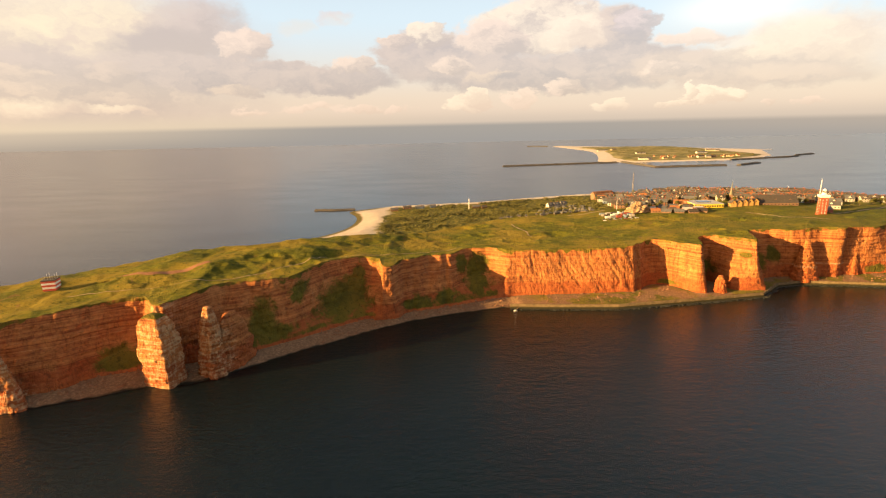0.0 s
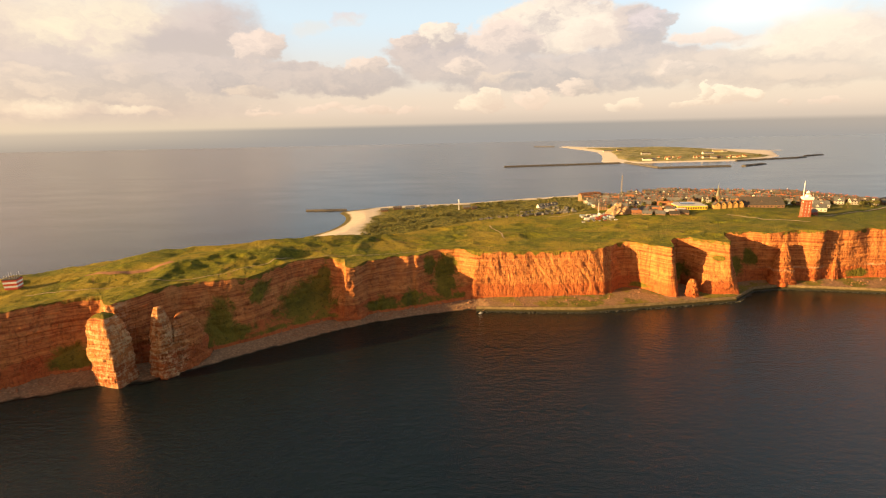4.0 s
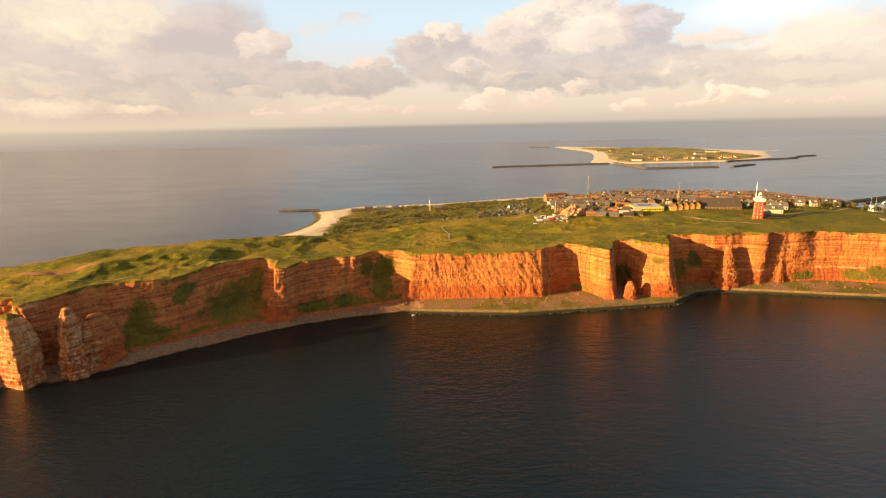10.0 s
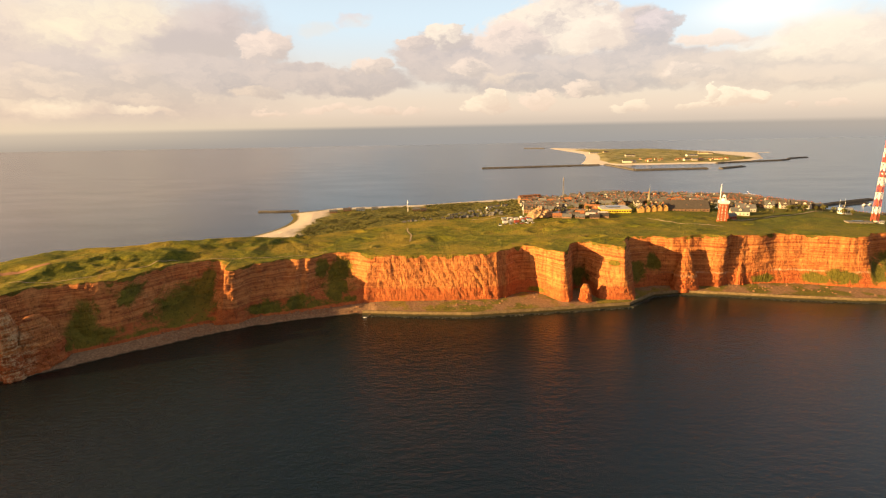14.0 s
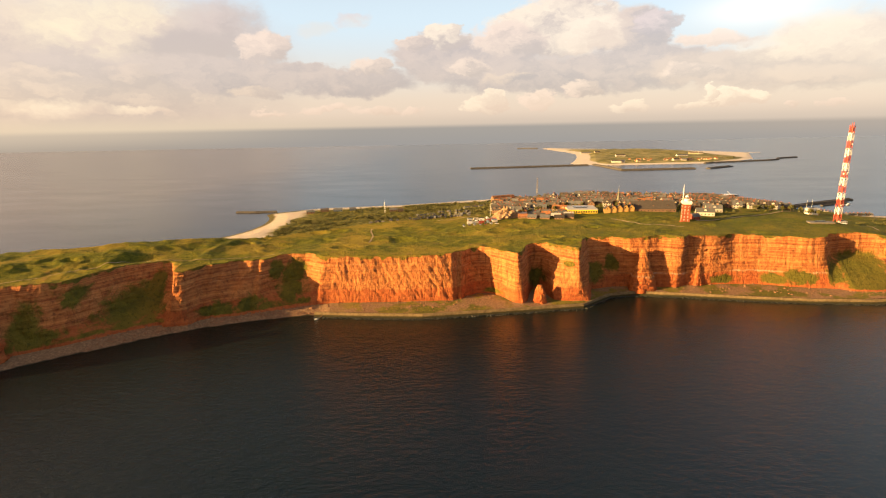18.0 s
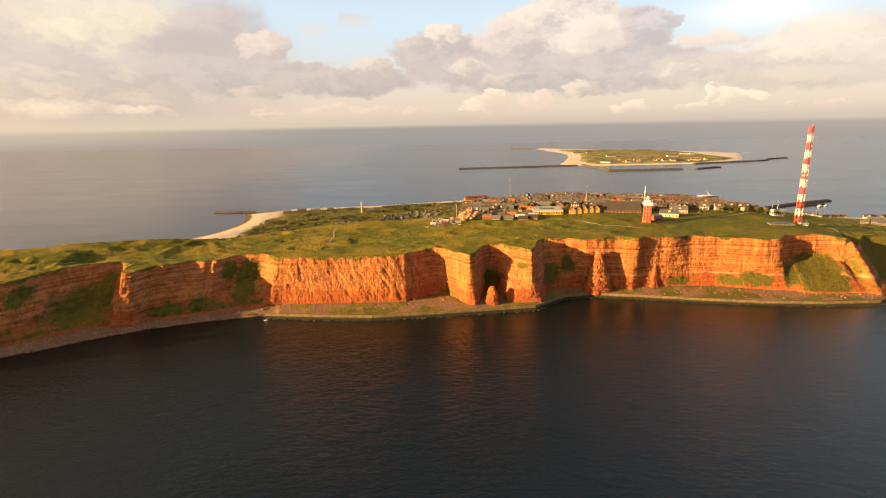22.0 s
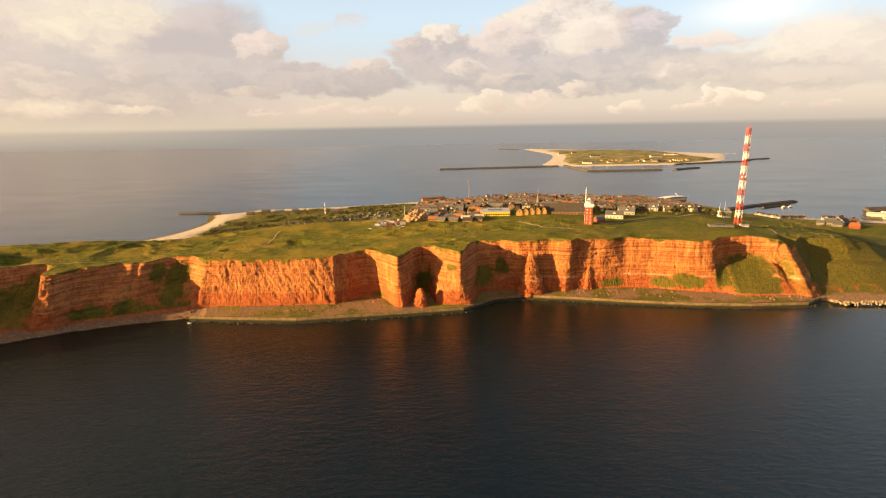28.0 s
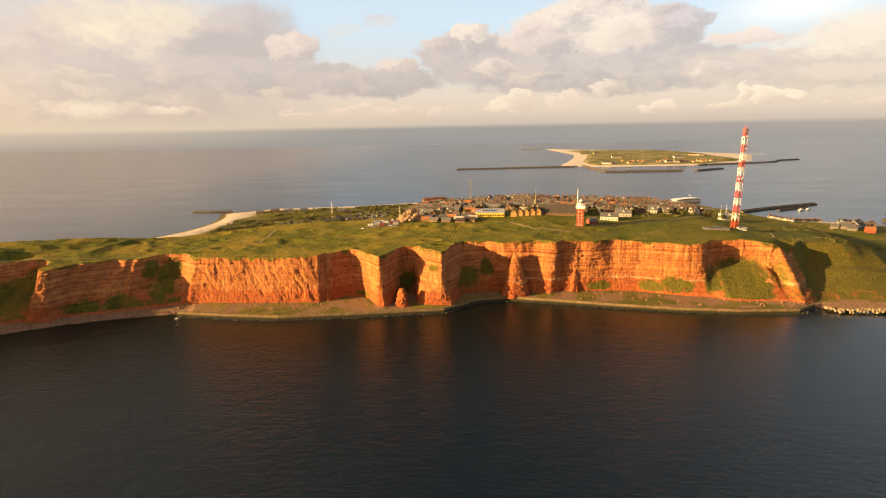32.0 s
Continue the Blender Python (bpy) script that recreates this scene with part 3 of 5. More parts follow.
def headland(x0, x1, foot, top, side=2.5, lower=0.0, skew=0.0, taper=0.12, shift=0.0):
    """A buttress or stack that stands out of the cliff from x0 to x1."""
    global FOOT, EDGE, LOWER, SCREE
    w = smooth01((XF - x0) / side + 0.5) * smooth01((x1 - XF) / side + 0.5)
    t = foot + skew * (XF - x0)
    FOOT = FOOT * (1 - w) + t * w
    SCREE = SCREE * (1 - w) + 6.5 * w
    inset = taper * (x1 - x0)
    w2 = smooth01((XF - x0 - inset - shift) / side + 0.5) * smooth01((x1 - inset + shift - XF) / side + 0.5)
    EDGE = EDGE * (1 - w2) + (top + skew * (XF - x0)) * w2
    LOWER = LOWER * (1 - w2) + lower * w2


def gully(x, width, back):
    """A narrow cleft through the whole height."""
    global FOOT, EDGE
    w = np.exp(-((XF - x) / width) ** 2)
    FOOT, EDGE = FOOT + w * back, EDGE + w * back


# unseen headland beyond the left of view, added to shade the north-western wall
headland(-356, -320, 300, 308, 4.0)
headland(-66, -40, 441, 459, 5.0, skew=0.20, taper=0.2)
gully(-30, 2.0, 4)
gully(2, 2.5, 4)
gully(205, 2.0, 5)
gully(452, 2.5, 2.5)
LOWER = LOWER + 9 * np.exp(-((XF - 689) / 11) ** 2)
FOOT, EDGE, SCREE, LOWER = soften(FOOT, 1.2), soften(EDGE, 1.4), soften(SCREE, 3), soften(LOWER, 2)
EDGE = EDGE + vnoise(XF / 8, 3.3, 0.7, 3) * 1.5

PLAIN_Z = table([(-520, 48), (-343, 52.5), (-275, 52.5), (-245, 54), (-190, 55), (-137, 53.5), (-72, 52), (5, 48.5), (80, 49.8), (180, 51.5), (240, 54),
                 (308, 57), (400, 58), (437, 60), (533, 57), (600, 57), (650, 56), (690, 51), (720, 47.5), (765, 45), (800, 37), (850, 22), (950, 9), (1160, 5)])
BACK = table([(-520, 400), (-420, 415), (-380, 446), (-340, 490), (-278, 524), (-173, 556), (-94, 588), (-35, 625), (40, 700), (150, 770), (260, 900),
              (400, 972), (560, 965), (650, 930), (722, 862), (760, 800), (850, 780), (1160, 820)])
EAST = table([(-520, 300), (-222, 300), (-208, 880), (-200, 1085), (-170, 1108), (-105, 1150), (84, 1183), (215, 1233), (355, 1278), (600, 1300), (820, 1230),
              (905, 1010), (1000, 960), (1160, 900)])
BACK, EAST, PLAIN_Z = soften(BACK, 6), soften(EAST, 6), soften(PLAIN_Z, 6)


def at(tab, x):
    return np.interp(x, XF, tab)


_r = np.random.RandomState(17)
PITS = [(_r.uniform(-330, 640), _r.uniform(18, 190), _r.uniform(3.5, 10), _r.uniform(0.8, 2.0)) for _ in range(70)]


def ground(x, y):
    """Height of the island behind the cliff edge."""
    hum = vnoise(x / 38, y / 38, 1.5, 4)
    big = vnoise(x / 110, y / 110, 7.5, 2)
    rough = 1.2 + 0.9 * smooth01((-60 - x) / 120)
    keep = 1 - 0.8 * smooth01((y - 640) / 60) * smooth01((x - 180) / 60)
    tus = vnoise(x / 13, y / 13, 3.7, 3)
    top = at(PLAIN_Z, x) + (hum * 2.0 * rough + big * 1.6 + tus * 0.7 * rough) * keep
    top = top + 6 * smooth01((y - at(EDGE, x) - 20) / 80) * smooth01((-30 - x) / 70) * smooth01((x + 330) / 80)
    for px_, off, rad, deep in PITS:
        py_ = at(EDGE, px_) + off * (0.45 if px_ < -60 else 0.8)
        if py_ > 672:
            continue
        q_ = ((x - px_) / (rad * 1.5)) ** 2 + ((y - py_) / rad) ** 2
        top = top - deep * np.exp(-q_) + 0.55 * deep * np.exp(-(np.sqrt(q_) - 1.5) ** 2 / 0.18)
    top = top - 3.5 * np.exp(-(((x - 141) / 22) ** 2 + ((y - 592) / 9) ** 2))
    top = top - 2.5 * smooth01((y - 540) / 60) * smooth01((260 - x) / 100) * smooth01((x + 60) / 80)
    top = top - 11 * smooth01((y - 690) / 240) * smooth01((x - 170) / 60)
    shore = (at(EAST, x) - y) * 0.07
    low = np.clip(shore, -4, 6.5) + np.clip(hum + big, -0.4, 1) * 3.0 * smooth01((shore - 3) / 3)
    # a cove with a sandy rim behind the northern point
    cove = np.hypot((x + 262) / 95, (y - 955) / 148)
    low = np.minimum(low, (cove - 1.0) * 14)
    w = smooth01((at(BACK, x) - y) / 34 + 0.5)
    return low * (1 - w) + np.maximum(top, low) * w


# columns: close together along the cliff however it turns
mid = (FOOT + EDGE) / 2
arc = np.concatenate([[0], np.cumsum(np.hypot(np.diff(XF), np.diff(mid)))])
lo_s, hi_s = np.interp([-335, 705], XF, arc)
S = np.concatenate([np.arange(0, lo_s, 5.0), np.arange(lo_s, hi_s, 0.95), np.arange(hi_s, arc[-1], 5.0)])
CX = np.interp(S, arc, XF)
CF, CE, CS = at(FOOT, CX), at(EDGE, CX), at(SCREE, CX)
CZ = ground(CX, CE) - at(LOWER, CX)
CS = np.minimum(CS, 3.6 + 0.55 * (CZ - 3.6))
gx, gy = np.gradient(CX), np.gradient((CF + CE) / 2)
gx, gy = [np.convolve(np.pad(g, 3, mode="edge"), np.ones(7) / 7, "valid") for g in (gx, gy)]
NX, NY = gy / np.hypot(gx, gy), -gx / np.hypot(gx, gy)

# cliff face
ROWS = 66
v = np.linspace(0, 1, ROWS)[:, None]
z = 3.6 + (CZ - 3.6) * v
base = CF + (CE - CF) * (0.55 + 0.3 * smooth01((CX - 590) / 20) - 0.25 * smooth01((CX - 676) / 20)) * smooth01((CS - 7) / 20)
inscree = smooth01((CS - z) / 4 + 0.2)
y_rock = base + (CE - base) * np.clip((z - CS * 0.6) / np.maximum(CZ - CS * 0.6, 1), 0, 1) ** 1.25
y_scree = CF + (base - CF) * np.clip((z - 3.6) / np.maximum(CS - 3.6, 1), 0, 1)
y = np.where(z < CS, y_scree * inscree + y_rock * (1 - inscree), y_rock)
SS = S[None, :]
front = smooth01((CX - 70) / 20) * smooth01((222 - CX) / 20)
lean = SS + z * (0.25 * front)
warp0 = vnoise(SS / 12, z / 10, 6.5, 3) * 0.8
flute = np.abs(vnoise(lean / 17, z / 70, 0.3, 3))
rib = np.abs(vnoise(lean / 5.0, z / 55, 4.3, 2)) * 0.8 + np.abs(vnoise(lean / 2.1 + warp0, z / 34, 2.3, 2)) * 0.5
broadly = smooth01((CX - 228) / 30)
feather = np.abs(vnoise((SS + z * 0.45) / 14 + warp0 * 0.5, z / 48, 9.4, 4, 0.6)) + 0.3 * np.abs(vnoise((SS + z * 0.7) / 4.5, z / 30, 3.9, 3))
jag = 0.40 - 0.14 * front - 0.20 * broadly
bed = vnoise(0.5, 0.5, (z + CX * 0.012) / 3.4, 4) + 0.7 * vnoise(SS / 26, 0.5, z / 1.5, 3)
lump = vnoise(SS / 8, z / 6, 8.1, 5, 0.6)
def blocky(a, b, seed):
    i, j = np.floor(a).astype(int), np.floor(b).astype(int)
    return LAT[i % 64, j % 64, seed] * 2 - 1


warp = vnoise(SS / 9, z / 9, 5.5, 3)
joints = blocky(lean / 8 + warp * 0.7, z / 2.3 + warp * 0.3, 7) + 0.5 * blocky(lean / 3.1 + warp, z / 1.3 + warp * 0.4, 21)
push = (1.0 - feather * 3.6) * front + joints * (0.38 - 0.2 * front) + (flute * 4.2 - 1.2) * jag - rib * 3.0 * jag + bed * (0.85 - 0.55 * front) + lump * (1.2 - 0.4 * front - 0.35 * broadly) * (1 + 0.9 * smooth01((60 - CX) / 30))
fade = smooth01((z - 3.6) / 5) * smooth01((CZ - z) / 3.5) * (1 - 0.75 * inscree)
x = CX[None, :] + NX * push * fade
y = y + NY * push * fade
cliff = sheet("cliff", np.stack([x, y, z + 0 * x], 2), M_CLIFF)
# where scree and ledges carry growth
patches = [(-246, 12, 17, 13), (-152, 22, 12, 21), (-140, 12, 14, 8), (-92, 21, 26, 20), (-84, 36, 7, 12), (-25, 10, 16, 8), (2, 12, 14, 9), (36, 26, 16, 24),
           (20, 38, 7, 12), (242, 8, 11, 4), (288, 20, 9, 13), (354, 22, 12, 13), (372, 30, 9, 10), (492, 10, 17, 6), (545, 12, 14, 7), (568, 15, 18, 9),
           (604, 20, 12, 14), (318, 40, 7, 3), (-128, 40, 6, 10)]
grow = np.zeros_like(z + 0 * x)
for px_, pz_, wx_, wz_ in patches:
    grow = np.maximum(grow, 1.1 * np.exp(-(((CX[None, :] - px_) / wx_) ** 2 + ((z - pz_) / wz_) ** 2)))
grow = np.maximum(grow, 1.15 * np.exp(-(((CX[None, :] - 634) / 26) ** 4 + ((z - 18) / 22) ** 4)))
tongue = 2.0 + 9 * np.clip(vnoise(SS / 11, 0.5, 3.1, 3), 0, 1)
grow = np.maximum(grow, smooth01((z - CZ + tongue) / 2.0) * 0.75)
grow = np.maximum(grow, 0.78 * smooth01((CX[None, :] + 158) / 8) * smooth01((-62 - CX[None, :]) / 8) * smooth01((13 - z) / 5))
grow = np.maximum(grow, 0.74 * smooth01((CX[None, :] + 38) / 8) * smooth01((62 - CX[None, :]) / 8) * smooth01((15 - z) / 5))
# olive growth on the southern ridge, thickened to stand in for dimmer sunlight
grow = np.maximum(grow, 0.52 * smooth01((CX[None, :] - 650) / 12) * smooth01((48 - z) / 14))
grow *= smooth01((z - 4.5) / 3)
grow = np.maximum(grow, smooth01((CX[None, :] - 688) / 14) * (0.75 + 0.25 * smooth01((z - 9) / 4)))
att = cliff.data.attributes.new("growth", "FLOAT", "POINT")
att.data.foreach_set("value", grow.astype(np.float32).ravel())
tagged(cliff, "red sandstone sea cliff in level beds, with fluted buttresses, clefts and grassy scree", "cliff", kind="structure")

# land behind the edge
q = np.concatenate([[0], np.cumsum(np.linspace(0.8, 3.2, 70)), ])
q = q / q[-1] * 0.16
q = np.concatenate([q, 0.16 + 0.84 * (np.linspace(0, 1, 131)[1:]) ** 1.15])[:, None]
reach = 1330.0
y = CE + (reach - CE) * q
x = CX[None, :] + 0 * y
h = ground(x, y)
near = smooth01((y - CE) / (9 + 2.2 * at(LOWER, x)))
z = h * near + (h - at(LOWER, x)) * (1 - near)
land = sheet("ground", np.stack([x, y, z], 2), M_LAND)
tagged(land, "grassy island plateau with mounds and hollows, falling to low dunes and sand", "ground", kind="structure")

# beach and terrace between cliff and water
SHORE = table([(-520, 262), (-420, 282), (-281, 306), (-246, 318), (-222, 329), (-190, 333), (-180, 338), (-154, 357), (-137, 372), (-119, 387), (-95, 403),
               (-56, 434), (-31, 448), (6, 463), (51, 476), (74, 478), (175, 472), (330, 497), (366, 528), (394, 533), (450, 524), (556, 505),
               (610, 502), (668, 505), (688, 517), (720, 506), (790, 505), (1160, 505)])
SHORE = soften(SHORE, 2)
CH = at(SHORE, CX)
walled = smooth01((CX - 68) / 12) * smooth01((690 - CX) / 10)
rear = np.maximum(CF + 4, CH + 2)
w = np.linspace(0, 1, 18)[:, None]
y = (CH - 7 * (1 - walled)) * (1 - w) + rear * w
dist = np.clip((y - CH) / np.maximum(CF - CH, 4), -1, 1.3)
zb = -0.2 + 4.2 * np.clip(dist, -1, 1.2) + vnoise(CX[None, :] / 6, y / 6, 2.2, 3) * 0.35
zw = 3.9 + 0.9 * np.clip(dist, 0, 1.2) + vnoise(CX[None, :] / 9, y / 9, 3.2, 3) * 0.3
z = zb * (1 - walled) + zw * walled
beach = sheet("beach", np.stack([CX[None, :] + 0 * y, y, z], 2), M_SHORE)
tagged(beach, "reddish shingle beach and weedy terrace at the cliff foot", "beach", kind="structure")

# the sea, one sheet to the horizon
g = np.array([[[sx, sy, 0.0] for sx in (-30000, 30000)] for sy in (-30000, 30000)])
sea = sheet("water", g, M_SEA, False)
tagged(sea, "dark calm sea with fine ripples and warm reflections", "sea", kind="structure")


# ---------------------------------------------------------------- small builders
M_CONCRETE = plain("dry_concrete", (0.20, 0.165, 0.12), 0.9, 0, 0.3, 0.3)
M_GREY = plain("galvanised_steel", (0.42, 0.42, 0.40), 0.5, 0.6, 0.2)
M_ROOF = [plain("brown_roof_tiles", (0.105, 0.088, 0.076), 0.9, 0, 0.3, 0.4, 0.85), plain("grey_roof_slates", (0.125, 0.125, 0.125), 0.8, 0, 0.3, 0.4, 0.8),
          plain("orange_roof_tiles", (0.30, 0.13, 0.06), 0.85, 0, 0.25, 0.4, 0.5), plain("dark_roof_felt", (0.075, 0.065, 0.060), 0.9, 0, 0.3, 0.4)]
M_HOUSE = [plain("white_render", (0.66, 0.60, 0.52), 0.8, 0, 0.12, 0.6, 0.7), plain("cream_render", (0.58, 0.46, 0.31), 0.8, 0, 0.15, 0.6, 0.7),
           plain("house_brick", (0.26, 0.155, 0.10), 0.85, 0, 0.25, 0.6, 0.5), plain("blue_cladding", (0.20, 0.26, 0.32), 0.7, 0, 0.15),
           plain("ochre_render", (0.42, 0.235, 0.075), 0.8, 0, 0.15)]
M_YELLOW = plain("yellow_render", (0.80, 0.55, 0.04), 0.7, 0, 0.12)
M_PALE_ROOF = plain("pale_roof_sheet", (0.40, 0.38, 0.35), 0.6, 0, 0.15, 0.2)
M_GLASS = Mat("window_glass", 0.08).color((0.03, 0.035, 0.04))
M_COPPER = plain("green_copper", (0.165, 0.160, 0.110), 0.7, 0.1, 0.2)
M_MOLE = plain("weathered_mole_stone", (0.092, 0.084, 0.076), 0.9, 0, 0.35, 0.08)
M_RUBBLE = plain("pale_rubble", (0.35, 0.23, 0.135), 0.95, 0, 0.25, 0.5)
M_ROCKS = plain("breakwater_concrete", (0.27, 0.215, 0.14), 0.9, 0, 0.3, 0.7)
M_WEED = plain("wet_weed", (0.022, 0.022, 0.014), 0.6, 0, 0.3, 0.8)
M_STONE = plain("fallen_sandstone", (0.24, 0.125, 0.07), 0.95, 0, 0.35, 0.5)
M_PATH = plain("trodden_gravel", (0.34, 0.26, 0.16), 0.95, 0, 0.2, 0.6)
M_DARKRED = plain("barn_red_paint", (0.33, 0.07, 0.04), 0.7, 0, 0.2)


def leaf_material():
    k = Mat("scrub_leaves", 0.8)
    c = k.mix(k.island(), (0.030, 0.040, 0.009), (0.215, 0.195, 0.046))
    return k.color(k.mix(k.step(k.noise(0.02, 3), 0.45, 0.65), c, (0.125, 0.115, 0.032)))


M_LEAF = leaf_material()


def dune_material():
    k = Mat("dune_grass", 0.95)
    c = k.mix(k.step(k.noise(0.012, 6, 0.7), 0.38, 0.64), (0.125, 0.125, 0.045), (0.30, 0.255, 0.115))
    sand = k.mix(k.noise(0.02, 4), (0.48, 0.42, 0.355), (0.63, 0.565, 0.49))
    c = k.mix(k.step(k.math("ADD", k.axis(2), k.math("MULTIPLY", k.noise(0.02, 5), 2.4)), 5.2, 3.9), c, sand)
    return k.color(c)


M_DUNE = dune_material()
M_BARK = plain("bark", (0.10, 0.07, 0.045), 0.95)


def box(bm, x0, x1, y0, y1, z0, z1, inset=0.0):
    """A block; inset draws its upper face in."""
    p = [(x0, y0, z0), (x1, y0, z0), (x1, y1, z0), (x0, y1, z0),
         (x0 + inset, y0 + inset, z1), (x1 - inset, y0 + inset, z1), (x1 - inset, y1 - inset, z1), (x0 + inset, y1 - inset, z1)]
    vs = [bm.verts.new(q) for q in p]
    for f in ((3, 2, 1, 0), (4, 5, 6, 7), (0, 1, 5, 4), (1, 2, 6, 5), (2, 3, 7, 6), (3, 0, 4, 7)):
        bm.faces.new([vs[i] for i in f])
    return bm


def blocks(*boxes, inset=0.0):
    bm = bmesh.new()
    for b in boxes:
        box(bm, *b, inset=inset)
    return bm


def strut(bm, a, b, w, sides=5):
    a, b = Vector(a), Vector(b)
    d = (b - a).normalized()
    u = d.orthogonal().normalized()
    v = d.cross(u)
    ring = []
    for p in (a, b):
        ring.append([bm.verts.new(p + (u * math.cos(t) + v * math.sin(t)) * w / 2) for t in [2 * math.pi * i / sides for i in range(sides)]])
    for i in range(sides):
        j = (i + 1) % sides
        bm.faces.new((ring[0][i], ring[0][j], ring[1][j], ring[1][i]))
    bm.faces.new(ring[0][::-1])
    bm.faces.new(ring[1])
    return bm


def struts(pairs, w, sides=5):
    bm = bmesh.new()
    for a, b in pairs:
        strut(bm, a, b, w, sides)
    return bm


def lathe(profile, sides=16, turn=0.0):
    """A turned body from (radius, height) pairs."""
    bm = bmesh.new()
    rings = [[bm.verts.new((r * math.cos(turn + 2 * math.pi * i / sides), r * math.sin(turn + 2 * math.pi * i / sides), z)) for i in range(sides)]
             for r, z in profile]
    for lo, hi in zip(rings, rings[1:]):
        for i in range(sides):
            j = (i + 1) % sides
            bm.faces.new((lo[i], lo[j], hi[j], hi[i]))
    bm.faces.new(rings[0][::-1])
    bm.faces.new(rings[-1])
    return bm


def gz(x, y):
    return float(ground(np.array([x]), np.array([y]))[0])


# ---------------------------------------------------------------- sea wall
QUAY = [(66, 476), (112, 472.5), (172, 469), (242, 479.5), (330, 494), (364, 524), (394, 530.5), (450, 521.5), (506, 510), (556, 502), (612, 498), (668, 501.5), (690, 516)]
sea_wall = tagged(new("wall_quay"), "weathered concrete sea wall along the cliff foot, dark with weed at the waterline", "sea wall", kind="structure")
pts = [Vector((*p, 0)) for p in QUAY]
for a, b in zip(pts, pts[1:]):
    n = max(1, round((b - a).length / 12))
    d = (b - a).normalized()
    s = Vector((-d.y, d.x, 0))
    L = (b - a).length / n
    m = Matrix((d.to_4d(), s.to_4d(), (0, 0, 1, 0), (0, 0, 0, 1))).transposed()
    body = coping = None
    for i in range(n):
        o = a + d * (L * i)
        mm = Matrix.Translation(o) @ Matrix(((d.x, s.x, 0, 0), (d.y, s.y, 0, 0), (0, 0, 1, 0), (0, 0, 0, 1)))
        if body is None:
            bm = blocks((0.03, L - 0.03, 0, 5.5, -3, 3.2))
            for v_ in bm.verts:
                if v_.co.z < 0 and v_.co.y < 1:
                    v_.co.y -= 1.6
            body = part("wall_block", bm, M_WALL_STONE, sea_wall)
            coping = part("parapet", blocks((0.05, L - 0.05, -0.25, 1.5, 3.2, 4.4), inset=0.12), M_WALL_STONE, sea_wall)
            apron = part("apron", blocks((0, L, -2.6, 0.0, -3, 0.4), inset=0.35), M_WEED, sea_wall)
            row = (body, coping, apron)
        else:
            row = []
            for src in (body, coping, apron):
                c = src.copy()
                scene.collection.objects.link(c)
                row.append(c)
        for c in row:
            c.matrix_basis = mm

# ---------------------------------------------------------------- rocks
def rock_mesh(name, seed, rx, ry, rz_, mat, rough=0.28, sub=3, power=1.0):
    """A weathered lump of rock standing on z = 0."""
    bm = bmesh.new()
    bmesh.ops.create_icosphere(bm, subdivisions=sub, radius=1.0)
    for v_ in bm.verts:
        p = v_.co.copy()
        k = 1 + rough * noise.noise(p * 1.7 + Vector((seed, 0, seed))) + rough * 0.6 * noise.noise(p * 4.1 + Vector((0, seed, 0)))
        p *= k
        t = (p.z + 1) / 2
        s = (1 - 0.55 * max(0, t) ** power)
        v_.co = (p.x * rx * s, p.y * ry * s, max(-0.4, (p.z + 0.75) / 1.75) * rz_)
    me = bpy.data.meshes.new(name)
    bm.to_mesh(me)
    bm.free()
    me.materials.append(mat)
    return me


